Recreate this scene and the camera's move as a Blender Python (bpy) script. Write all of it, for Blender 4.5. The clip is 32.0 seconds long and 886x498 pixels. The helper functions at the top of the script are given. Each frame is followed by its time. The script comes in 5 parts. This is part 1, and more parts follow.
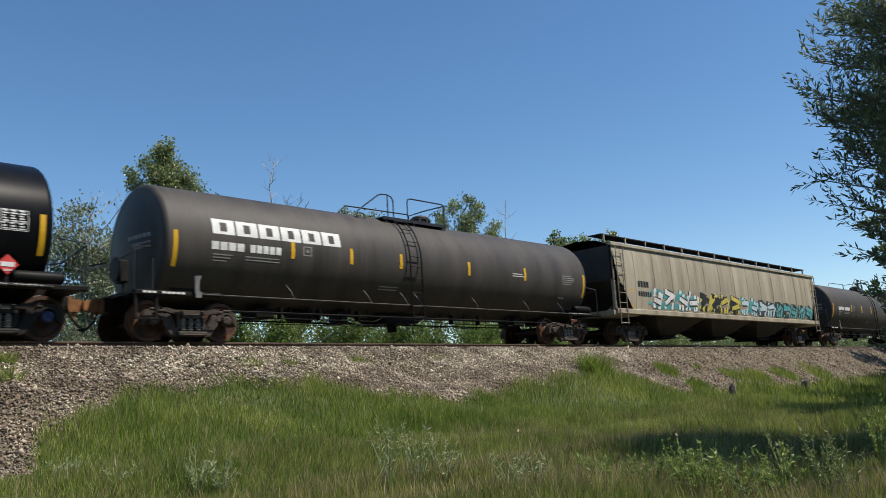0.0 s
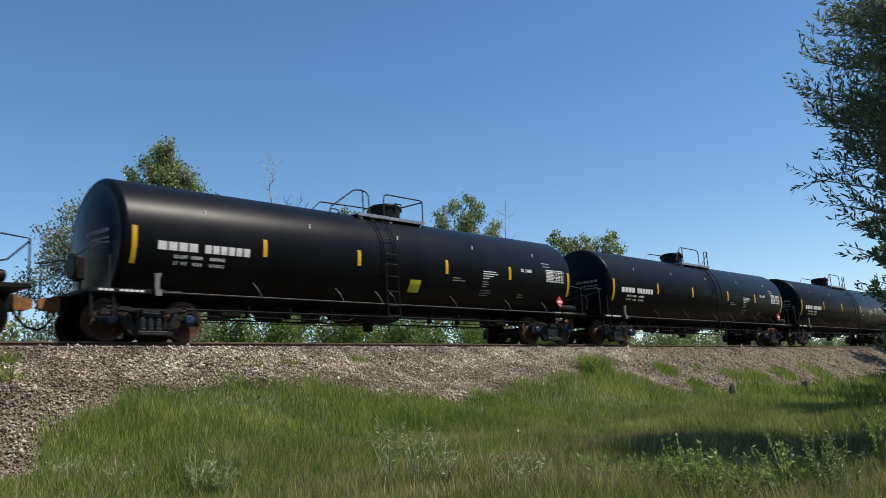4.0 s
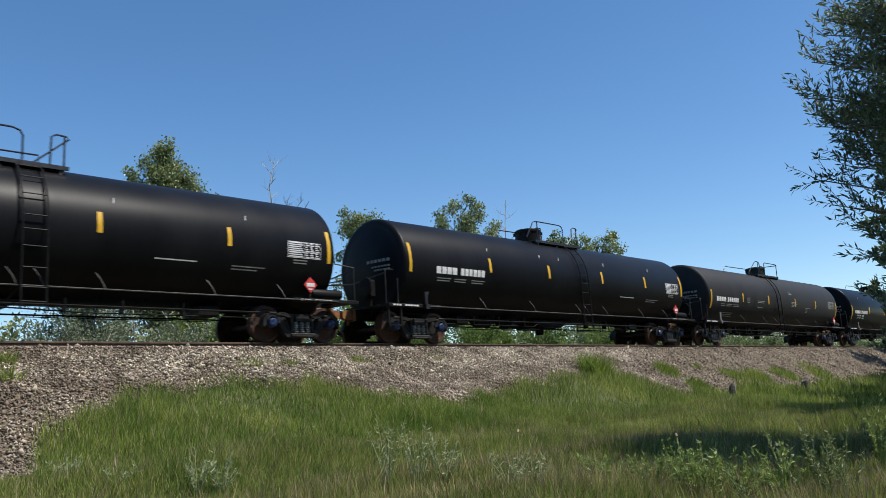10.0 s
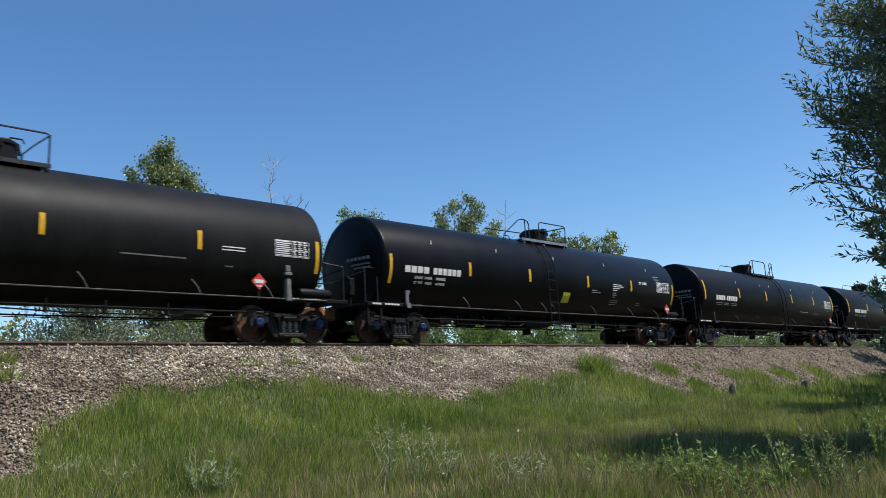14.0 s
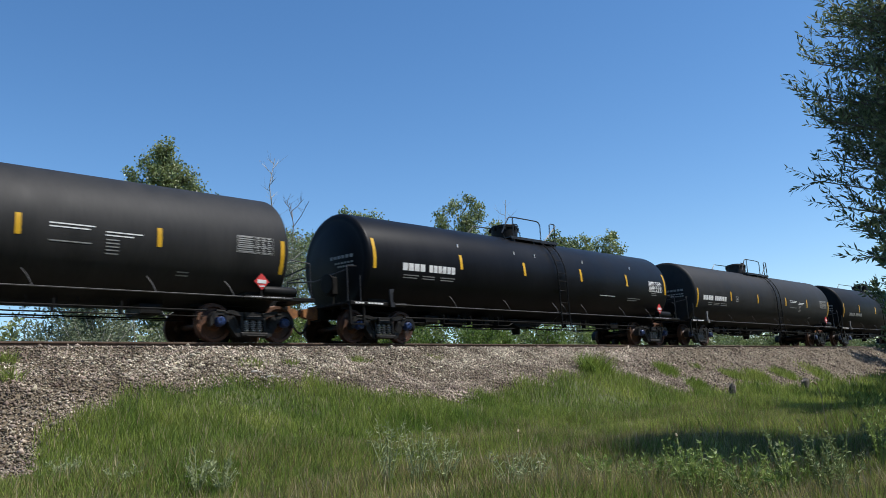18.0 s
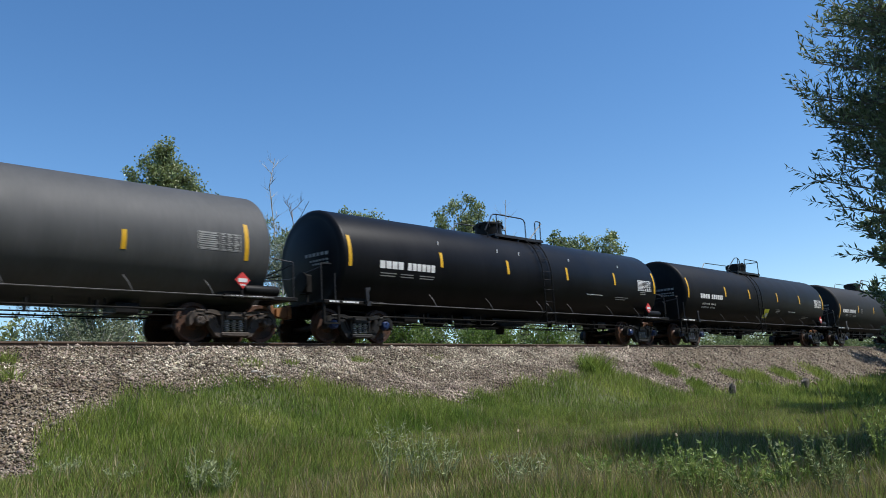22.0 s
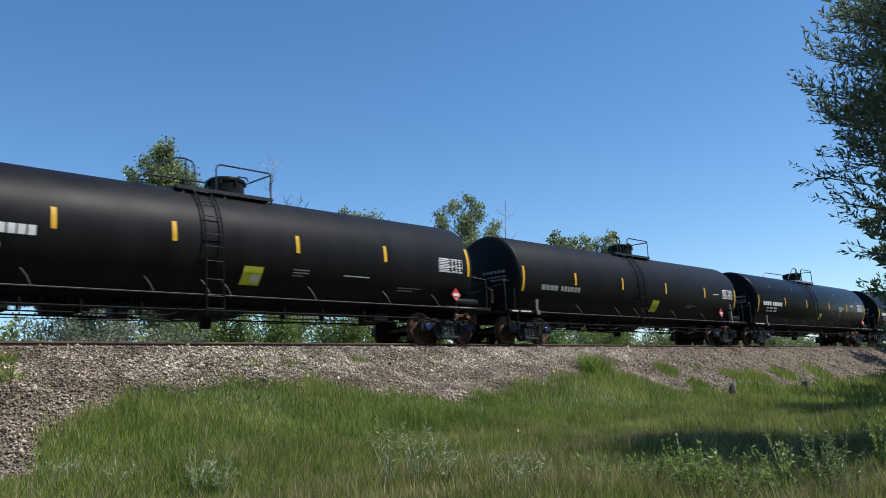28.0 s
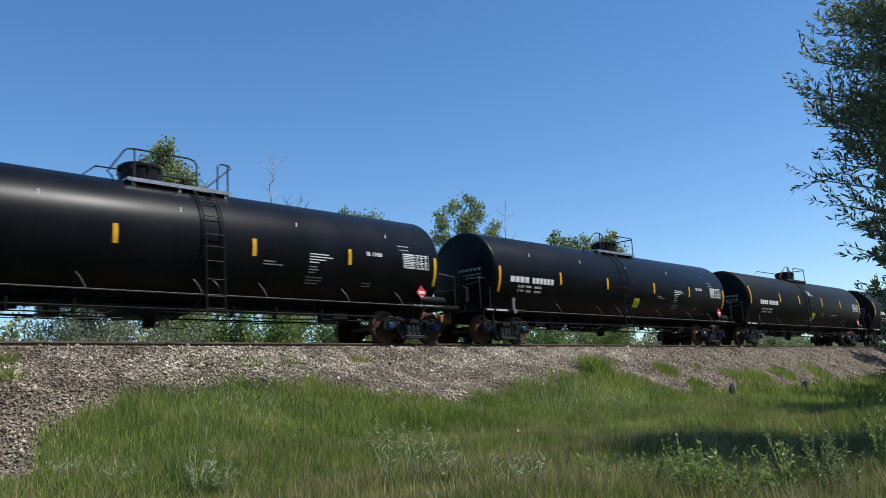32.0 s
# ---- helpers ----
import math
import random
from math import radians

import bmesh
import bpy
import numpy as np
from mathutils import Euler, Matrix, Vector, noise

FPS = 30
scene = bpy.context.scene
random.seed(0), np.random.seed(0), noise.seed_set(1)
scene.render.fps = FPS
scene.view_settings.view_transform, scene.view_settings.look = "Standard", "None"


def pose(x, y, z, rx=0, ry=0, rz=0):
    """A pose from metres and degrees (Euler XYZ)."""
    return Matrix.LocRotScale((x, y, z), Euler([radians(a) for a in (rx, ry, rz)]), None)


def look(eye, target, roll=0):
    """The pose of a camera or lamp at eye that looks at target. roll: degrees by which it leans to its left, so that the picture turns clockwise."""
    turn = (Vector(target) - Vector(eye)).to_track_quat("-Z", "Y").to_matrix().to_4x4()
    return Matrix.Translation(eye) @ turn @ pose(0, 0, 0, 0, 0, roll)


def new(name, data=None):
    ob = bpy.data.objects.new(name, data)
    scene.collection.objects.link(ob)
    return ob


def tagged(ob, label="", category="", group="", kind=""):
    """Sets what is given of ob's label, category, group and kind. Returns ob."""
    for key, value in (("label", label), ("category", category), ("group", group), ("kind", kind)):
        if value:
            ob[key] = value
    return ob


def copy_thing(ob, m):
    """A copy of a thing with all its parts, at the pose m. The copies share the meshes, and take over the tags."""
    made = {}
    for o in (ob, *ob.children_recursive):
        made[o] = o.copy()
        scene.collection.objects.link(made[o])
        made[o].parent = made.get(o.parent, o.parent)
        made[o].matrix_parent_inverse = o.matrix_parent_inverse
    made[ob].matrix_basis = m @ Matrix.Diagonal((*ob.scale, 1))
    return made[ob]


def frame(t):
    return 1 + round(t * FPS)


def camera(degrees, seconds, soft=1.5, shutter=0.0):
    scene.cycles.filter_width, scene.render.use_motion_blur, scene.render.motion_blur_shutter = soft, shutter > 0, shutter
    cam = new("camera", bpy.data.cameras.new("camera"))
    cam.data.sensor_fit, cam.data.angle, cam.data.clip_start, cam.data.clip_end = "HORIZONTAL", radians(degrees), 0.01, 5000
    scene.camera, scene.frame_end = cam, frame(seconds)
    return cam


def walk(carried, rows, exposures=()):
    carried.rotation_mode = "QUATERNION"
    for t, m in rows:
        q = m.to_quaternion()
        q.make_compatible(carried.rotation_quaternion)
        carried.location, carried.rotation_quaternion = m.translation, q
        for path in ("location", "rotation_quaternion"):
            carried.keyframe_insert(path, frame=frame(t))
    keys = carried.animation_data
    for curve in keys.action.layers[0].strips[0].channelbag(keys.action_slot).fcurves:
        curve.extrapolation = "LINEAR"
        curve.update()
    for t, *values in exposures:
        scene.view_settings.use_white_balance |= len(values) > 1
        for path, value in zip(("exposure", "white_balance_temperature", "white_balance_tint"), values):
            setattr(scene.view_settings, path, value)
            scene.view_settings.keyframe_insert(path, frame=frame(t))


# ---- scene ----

import itertools

# ------------------------------------------------------------------ camera
cam = camera(57.41, 32.0, soft=0.7, shutter=0.13)
EYE = Vector((0.0, -17.82, -1.529))
PAN, TILT = radians(46.204), radians(10.244)
AIM = EYE + Vector((math.sin(PAN) * math.cos(TILT), math.cos(PAN) * math.cos(TILT), math.sin(TILT)))
STAND = look(EYE, AIM, -3.377)
walk(cam, [(0.0, STAND), (32.0, STAND)], [(0.0, 0.12, 6950, 10), (6.0, 0.16, 6750, 10), (13.0, 0.18, 6500, 10), (22.0, 0.18, 6350, 10), (32.0, 0.18, 6300, 10)])

# ------------------------------------------------------------------ daylight
SUN = Vector((0.3, -0.45, 0.84)).normalized()
sun = new("sun", bpy.data.lights.new("sun", "SUN"))
sun.data.energy, sun.data.angle, sun.data.color = 4.5, radians(0.6), (1.0, 0.96, 0.9)
sun.matrix_world = look((0, 0, 60), Vector((0, 0, 60)) - SUN)
world = bpy.data.worlds.new("sky")
scene.world = world
world.use_nodes = True
_nt = world.node_tree
_bg = _nt.nodes["Background"]
_sky = _nt.nodes.new("ShaderNodeTexSky")
_sky.sky_type, _sky.sun_disc = "NISHITA", False
_sky.sun_elevation, _sky.sun_rotation = math.asin(SUN.z), math.atan2(SUN.x, SUN.y)
_sky.altitude, _sky.air_density, _sky.dust_density, _sky.ozone_density = 900, 1.0, 0.4, 2.0
_hue = _nt.nodes.new("ShaderNodeHueSaturation")
_hue.inputs["Saturation"].default_value = 1.22
_nt.links.new(_sky.outputs[0], _hue.inputs["Color"])
_nt.links.new(_hue.outputs[0], _bg.inputs[0])
_bg.inputs[1].default_value = 0.14


# ------------------------------------------------------------------ materials
def surf(name, c1, c2, rough=0.6, metal=0.0, scale=3.0, fine=60.0, bump=0.0, stretch=(1, 1, 1), vary=0.0, island=0.0,
         third=None, spec=0.5, translucent=0.0, hue=0.0):
    """A surface with colour, roughness and relief that vary at two scales."""
    m = bpy.data.materials.new(name)
    m.use_nodes = True
    nt = m.node_tree
    n, l = nt.nodes, nt.links
    b = n["Principled BSDF"]
    tc = n.new("ShaderNodeTexCoord")
    mp = n.new("ShaderNodeMapping")
    mp.inputs["Scale"].default_value = stretch
    l.new(tc.outputs["Object"], mp.inputs[0])
    big = n.new("ShaderNodeTexNoise")
    big.inputs["Scale"].default_value, big.inputs["Detail"].default_value = scale, 5
    small = n.new("ShaderNodeTexNoise")
    small.inputs["Scale"].default_value, small.inputs["Detail"].default_value = fine, 4
    l.new(mp.outputs[0], big.inputs["Vector"])
    l.new(mp.outputs[0], small.inputs["Vector"])
    add = n.new("ShaderNodeMath")
    add.operation = "MULTIPLY_ADD"
    l.new(small.outputs[0], add.inputs[0])
    add.inputs[1].default_value = 0.4
    l.new(big.outputs[0], add.inputs[2])
    ramp = n.new("ShaderNodeValToRGB")
    ramp.color_ramp.elements[0].position, ramp.color_ramp.elements[1].position = 0.5, 0.9
    ramp.color_ramp.elements[0].color, ramp.color_ramp.elements[1].color = (*c1, 1), (*c2, 1)
    if third:
        e = ramp.color_ramp.elements.new(0.7)
        e.color = (*third, 1)
    l.new(add.outputs[0], ramp.inputs[0])
    out = ramp.outputs[0]
    if vary or island:
        hsv = n.new("ShaderNodeHueSaturation")
        mr = n.new("ShaderNodeMapRange")
        if island:
            src = n.new("ShaderNodeNewGeometry").outputs["Random Per Island"]
        else:
            src = n.new("ShaderNodeObjectInfo").outputs["Random"]
        amount = island or vary
        mr.inputs[3].default_value, mr.inputs[4].default_value = 1 - amount, 1 + amount
        l.new(src, mr.inputs[0])
        l.new(mr.outputs[0], hsv.inputs["Value"])
        if hue:
            mh = n.new("ShaderNodeMath")
            mh.operation = "PINGPONG"
            mh.inputs[1].default_value = 0.13
            l.new(src, mh.inputs[0])
            hr = n.new("ShaderNodeMapRange")
            hr.inputs[2].default_value, hr.inputs[3].default_value, hr.inputs[4].default_value = 0.13, 0.5 - hue, 0.5 + hue * 0.5
            l.new(mh.outputs[0], hr.inputs[0])
            l.new(hr.outputs[0], hsv.inputs["Hue"])
        l.new(out, hsv.inputs["Color"])
        out = hsv.outputs[0]
    l.new(out, b.inputs["Base Color"])
    rr = n.new("ShaderNodeMapRange")
    rr.inputs[3].default_value, rr.inputs[4].default_value = max(0.03, rough * 0.8), min(1.0, rough * 1.2)
    l.new(big.outputs[0], rr.inputs[0])
    l.new(rr.outputs[0], b.inputs["Roughness"])
    b.inputs["Metallic"].default_value = metal
    b.inputs["Specular IOR Level"].default_value = spec
    if bump:
        bp = n.new("ShaderNodeBump")
        bp.inputs["Strength"].default_value, bp.inputs["Distance"].default_value = 1.0, bump
        l.new(add.outputs[0], bp.inputs["Height"])
        l.new(bp.outputs[0], b.inputs["Normal"])
    if translucent:
        tr = n.new("ShaderNodeBsdfTranslucent")
        l.new(out, tr.inputs[0])
        mix = n.new("ShaderNodeMixShader")
        mix.inputs[0].default_value = translucent
        l.new(b.outputs[0], mix.inputs[1])
        l.new(tr.outputs[0], mix.inputs[2])
        l.new(mix.outputs[0], n["Material Output"].inputs[0])
    return m


GLOSS = surf("gloss_black_paint", (0.0042, 0.0045, 0.0055), (0.0082, 0.0087, 0.0104), 0.35, scale=0.6, fine=6, stretch=(1.5, 1, 0.3), spec=0.11)
WORNGLOSS = surf("worn_gloss_black_paint", (0.005, 0.0052, 0.0061), (0.0098, 0.0101, 0.0114), 0.41, scale=0.6, fine=6, stretch=(1.5, 1, 0.3), spec=0.12)
SATIN = surf("satin_black_paint", (0.0068, 0.0067, 0.0067), (0.0145, 0.0142, 0.014), 0.5, scale=0.7, fine=7, stretch=(1.8, 1, 0.3), spec=0.13)
MATTE = surf("matte_black_paint", (0.014, 0.014, 0.0135), (0.028, 0.027, 0.026), 0.6, scale=0.8, fine=8, stretch=(2, 1, 0.3), spec=0.25)
GREYCAR = surf("weathered_grey_paint", (0.037, 0.033, 0.029), (0.075, 0.066, 0.057), 0.6, scale=0.9, fine=8, stretch=(2, 1, 0.25), spec=0.35)
COOLGREY = surf("faded_cool_grey_paint", (0.042, 0.043, 0.043), (0.067, 0.068, 0.067), 0.65, scale=0.8, fine=8, stretch=(2, 1, 0.25))
DARKSTEEL = surf("dark_grimy_steel", (0.0045, 0.004, 0.0036), (0.017, 0.015, 0.013), 0.55, scale=5, fine=40, bump=0.002, vary=0.3, spec=0.16)
# pale base colour carries the light that the coils catch
SPRINGSTEEL = surf("lit_spring_steel", (0.22, 0.215, 0.21), (0.46, 0.45, 0.44), 0.4, metal=0.35, scale=9, fine=60)
FRAMESTEEL = surf("dusty_cast_frame_steel", (0.006, 0.0056, 0.0052), (0.026, 0.024, 0.022), 0.5, scale=5, fine=40, bump=0.002, vary=0.3, spec=0.3)
BROWNSTEEL = surf("dusty_brown_cast_steel", (0.026, 0.02, 0.016), (0.075, 0.056, 0.043), 0.75, scale=5, fine=40, bump=0.003)
RAILWORK = surf("black_handrail_paint", (0.012, 0.012, 0.014), (0.03, 0.03, 0.032), 0.45, scale=8, fine=60)
RUSTY = surf("orange_rusty_coupler", (0.12, 0.045, 0.015), (0.3, 0.13, 0.04), 0.8, scale=6, fine=50, bump=0.003)
TREAD = surf("rusty_wheel_steel", (0.012, 0.009, 0.008), (0.11, 0.045, 0.02), 0.6, scale=3, fine=30, vary=0.3)
BLUECAP = surf("blue_bearing_paint", (0.01, 0.02, 0.06), (0.03, 0.06, 0.17), 0.4, scale=9, fine=60)
GRATE = surf("galvanised_grating", (0.3, 0.31, 0.33), (0.5, 0.51, 0.53), 0.4, metal=0.7, scale=9, fine=80)
YELLOW = surf("yellow_reflective_tape", (0.6, 0.33, 0.01), (0.75, 0.43, 0.02), 0.45, scale=6, fine=60)
LIME = surf("lime_yellow_panel", (0.55, 0.55, 0.02), (0.7, 0.7, 0.06), 0.5, scale=5, fine=50)
WHITE = surf("white_stencil_paint", (0.62, 0.62, 0.6), (0.8, 0.8, 0.78), 0.6, scale=5, fine=60)
FADED = surf("faded_stencil_paint", (0.2, 0.2, 0.19), (0.35, 0.35, 0.33), 0.7, scale=5, fine=60)
RED = surf("red_placard", (0.5, 0.03, 0.03), (0.65, 0.06, 0.05), 0.5, scale=6, fine=60)
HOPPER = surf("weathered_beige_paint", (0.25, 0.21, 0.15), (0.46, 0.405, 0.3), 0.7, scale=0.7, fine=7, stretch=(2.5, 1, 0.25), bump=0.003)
# near-black steel for the hopper's roof, end sheets, bays and centre sill
HOPDARK = surf("near_black_hopper_steel", (0.012, 0.011, 0.01), (0.045, 0.04, 0.034), 0.75, scale=2, fine=20)
TEAL = surf("teal_spray_paint", (0.05, 0.28, 0.3), (0.12, 0.42, 0.42), 0.5)
SPRAYYEL = surf("yellow_spray_paint", (0.5, 0.42, 0.06), (0.65, 0.55, 0.12), 0.5)
SPRAYBLK = surf("black_spray_paint", (0.01, 0.01, 0.012), (0.03, 0.03, 0.03), 0.5)
SPRAYBLU = surf("pale_blue_spray_paint", (0.4, 0.55, 0.62), (0.55, 0.68, 0.72), 0.5)
RAILSTEEL = surf("brown_rail_steel", (0.06, 0.035, 0.022), (0.13, 0.085, 0.055), 0.65, scale=4, fine=40, bump=0.001)
RAILTOP = surf("polished_rail_head", (0.4, 0.39, 0.38), (0.55, 0.54, 0.52), 0.3, metal=0.9, scale=4, fine=40)
TIEWOOD = surf("creosoted_tie_wood", (0.04, 0.03, 0.022), (0.1, 0.08, 0.06), 0.9, scale=3, fine=30, stretch=(3, 0.4, 3), bump=0.004)
STONE = surf("crushed_stone", (0.125, 0.097, 0.066), (0.44, 0.378, 0.285), 0.9, scale=1.2, fine=25, third=(0.26, 0.215, 0.158), hue=0.04, island=0.66, bump=0.004)
PALESTONE = surf("pale_crushed_stone", (0.31, 0.27, 0.19), (0.6, 0.545, 0.42), 0.9, scale=1.2, fine=25, island=0.7, bump=0.004)
BED = surf("ballast_bed", (0.04, 0.03, 0.019), (0.26, 0.205, 0.135), 0.95, scale=14, fine=45, third=(0.13, 0.098, 0.06), bump=0.03)
SOIL = surf("grassy_soil", (0.06, 0.06, 0.025), (0.17, 0.145, 0.085), 0.95, scale=1.2, fine=20, third=(0.085, 0.1, 0.035), bump=0.03)
GRASS = surf("meadow_grass", (0.15, 0.235, 0.04), (0.35, 0.4, 0.1), 0.5, scale=0.7, fine=4, island=0.5, translucent=0.5, spec=0.4)
SEEDGRASS = surf("seeding_grass", (0.2, 0.175, 0.07), (0.38, 0.31, 0.15), 0.55, scale=0.7, fine=4, island=0.55, translucent=0.35, spec=0.3)
DRYGRASS = surf("dry_grass", (0.3, 0.24, 0.13), (0.48, 0.41, 0.26), 0.7, scale=0.7, fine=4, island=0.3, translucent=0.2)
LEAF = surf("poplar_leaf", (0.125, 0.175, 0.055), (0.29, 0.33, 0.14), 0.4, scale=0.6, fine=5, island=0.5, translucent=0.35)
BUSHLEAF = surf("bright_bush_leaf", (0.11, 0.18, 0.035), (0.23, 0.3, 0.085), 0.45, scale=0.6, fine=5, island=0.45, translucent=0.5)
GREYLEAF = surf("silvery_shrub_leaf", (0.13, 0.165, 0.085), (0.28, 0.31, 0.2), 0.55, scale=0.6, fine=5, island=0.4, translucent=0.3)
WILLOWLEAF = surf("willow_leaf", (0.09, 0.13, 0.055), (0.24, 0.29, 0.15), 0.55, scale=0.8, fine=6, island=0.5, translucent=0.3)
SAGE = surf("sage_weed_leaf", (0.24, 0.29, 0.13), (0.45, 0.49, 0.27), 0.6, scale=1, fine=8, island=0.45, translucent=0.3)
SAGEDARK = surf("grey_green_weed_leaf", (0.13, 0.175, 0.06), (0.27, 0.32, 0.13), 0.6, scale=1, fine=8, island=0.45, translucent=0.3)
WEEDLEAF = surf("bright_weed_leaf", (0.17, 0.245, 0.055), (0.33, 0.41, 0.13), 0.45, scale=1, fine=8, island=0.4, translucent=0.4)
BRACKETGREY = surf("grey_bracket_paint", (0.035, 0.034, 0.033), (0.08, 0.078, 0.075), 0.5, scale=6, fine=40)
POSTGREY = surf("pale_post_paint", (0.1, 0.1, 0.1), (0.2, 0.2, 0.195), 0.5, scale=6, fine=40)
BARK = surf("grey_bark", (0.09, 0.075, 0.06), (0.24, 0.21, 0.18), 0.9, scale=5, fine=30, stretch=(1, 1, 0.3), bump=0.01)
PALEBARK = surf("pale_dead_bark", (0.35, 0.32, 0.28), (0.6, 0.57, 0.52), 0.85, scale=5, fine=30, stretch=(1, 1, 0.3), bump=0.005)
OLDWOOD = surf("weathered_post_wood", (0.05, 0.042, 0.035), (0.3, 0.26, 0.22), 0.9, scale=6, fine=40, stretch=(1, 1, 0.2), bump=0.01)


# ------------------------------------------------------------------ mesh building
class Geo:
    """Collects vertices and faces of one mesh."""

    def __init__(self):
        self.v, self.f = [], []

    def add(self, verts, faces):
        k = len(self.v)
        self.v.extend(tuple(p) for p in verts)
        self.f.extend(tuple(i + k for i in q) for q in faces)
        return self

    def box(self, c, s, m=None, bevel=0.0):
        """A box with chamfered long edges."""
        x, y, z = (a / 2 for a in s)
        b = min(bevel, x * 0.9, y * 0.9, z * 0.9)
        m = m or Matrix.Identity(4)
        c = Vector(c)
        if b <= 0:
            p = [(i * x, j * y, k * z) for i in (-1, 1) for j in (-1, 1) for k in (-1, 1)]
            q = [(0, 1, 3, 2), (4, 6, 7, 5), (0, 4, 5, 1), (2, 3, 7, 6), (0, 2, 6, 4), (1, 5, 7, 3)]
        else:
            ring = [(-y + b, -z), (y - b, -z), (y, -z + b), (y, z - b), (y - b, z), (-y + b, z), (-y, z - b), (-y, -z + b)]
            p = [(i * x, u, w) for i in (-1, 1) for u, w in ring]
            q = [tuple(range(7, -1, -1)), tuple(range(8, 16))] + [(i, (i + 1) % 8, 8 + (i + 1) % 8, 8 + i) for i in range(8)]
        return self.add([c + (m @ Vector(a)) for a in p], q)

    def tube(self, pts, r, n=6, r2=None, caps=True):
        """A round bar along a line of points, tapering from r to r2."""
        pts = [Vector(p) for p in pts]
        r2 = r if r2 is None else r2
        rings = []
        for i, p in enumerate(pts):
            d = (pts[min(i + 1, len(pts) - 1)] - pts[max(i - 1, 0)]).normalized()
            a = d.orthogonal().normalized() if i == 0 else (side - d * side.dot(d)).normalized()
            side = a
            b = d.cross(a)
            rad = r + (r2 - r) * i / max(1, len(pts) - 1)
            rings.append([p + (a * math.cos(t) + b * math.sin(t)) * rad for t in (2 * math.pi * j / n for j in range(n))])
        vs = [p for g in rings for p in g]
        fs = [(i * n + j, i * n + (j + 1) % n, (i + 1) * n + (j + 1) % n, (i + 1) * n + j) for i in range(len(pts) - 1) for j in range(n)]
        if caps:
            fs += [tuple(range(n - 1, -1, -1)), tuple((len(pts) - 1) * n + j for j in range(n))]
        return self.add(vs, fs)

    def lathe(self, prof, axis="x", at=(0, 0, 0), n=24):
        """Turns a profile of (along, radius) round an axis."""
        at = Vector(at)
        vs, fs = [], []
        for a, r in prof:
            for j in range(n):
                t = 2 * math.pi * j / n
                c, s = r * math.cos(t), r * math.sin(t)
                vs.append(at + Vector({"x": (a, c, s), "y": (s, a, c), "z": (c, s, a)}[axis]))
        for i in range(len(prof) - 1):
            for j in range(n):
                k = (j + 1) % n
                fs.append((i * n + j, i * n + k, (i + 1) * n + k, (i + 1) * n + j))
        fs += [tuple(range(n - 1, -1, -1)), tuple((len(prof) - 1) * n + j for j in range(n))]
        return self.add(vs, fs)

    def slab(self, outline, y0, y1):
        """An outline in x, z pushed through from y0 to y1."""
        n = len(outline)
        vs = [(x, y0, z) for x, z in outline] + [(x, y1, z) for x, z in outline]
        return self.add(vs, [tuple(range(n)), tuple(range(2 * n - 1, n - 1, -1))] + [(i, n + i, n + (i + 1) % n, (i + 1) % n) for i in range(n)])

    def mesh(self, name, material, smooth=False):
        me = bpy.data.meshes.new(name)
        me.from_pydata(self.v, [], self.f)
        if material:
            me.materials.append(material)
        if smooth:
            me.polygons.foreach_set("use_smooth", [True] * len(me.polygons))
            me.set_sharp_from_angle(angle=radians(35))
        me.update()
        return me


def part(name, geo, material, parent, label="", smooth=False, at=None):
    me = geo if isinstance(geo, bpy.types.Mesh) else geo.mesh(name, material, smooth)
    ob = new(name, me)
    ob.parent = parent
    if at is not None:
        ob.matrix_basis = at
    return tagged(ob, label)


def thing(name, label, category, group="", at=None, kind=""):
    ob = new(name)
    ob.empty_display_size = 0.3
    if at is not None:
        ob.matrix_basis = at
    return tagged(ob, label, category, group, kind)


def bulk(name, verts, faces, material):
    """A large mesh from arrays whose faces all have the same number of corners."""
    verts, faces = np.asarray(verts, np.float32), np.asarray(faces, np.int32)
    me = bpy.data.meshes.new(name)
    me.vertices.add(len(verts))
    me.vertices.foreach_set("co", verts.ravel())
    me.loops.add(faces.size)
    me.loops.foreach_set("vertex_index", faces.ravel())
    me.polygons.add(len(faces))
    me.polygons.foreach_set("loop_start", np.arange(len(faces), dtype=np.int32) * faces.shape[1])
    me.materials.append(material)
    me.update(calc_edges=True)
    return me


# ------------------------------------------------------------------ the lie of the land
EDGE_X = [-40, 2.0, 3.9, 4.7, 6.5, 7.9, 9.4, 11.1, 12.4, 13.7, 16.2, 19.3, 21.8, 23.6, 25.8, 31, 38.8, 60]
EDGE_Y = [-6.8, -6.8, -6.2, -5.0, -3.9, -3.45, -3.4, -4.0, -4.4, -4.75, -4.5, -4.0, -3.45, -5.1, -5.7, -5.7, -5.2, -5.2]


def land(x, y):
    """Height of the ground."""
    x, y = np.asarray(x, float), np.asarray(y, float)
    near = np.interp(-y, [1.95, 5.3, 6.6, 9.0, 17.8, 40, 3000], [-0.27, -2.0, -2.35, -2.62, -2.85, -2.9, -2.9])
    far = np.interp(y, [1.95, 3.6, 5.0, 30, 3000], [-0.27, -1.05, -1.2, -1.3, -1.3])
    z = np.where(y < 0, near, far)
    w = 0.05 * (np.sin(x * 0.9 + y * 0.7) + np.sin(x * 0.37 - y * 1.3 + 2) + 0.6 * np.sin(x * 2.1 + y * 1.9))
    return z + w * np.clip((np.abs(y) - 2.2) / 1.5, 0, 1) * np.clip(1 - (np.abs(x - 20) - 60) / 60, 0, 1)


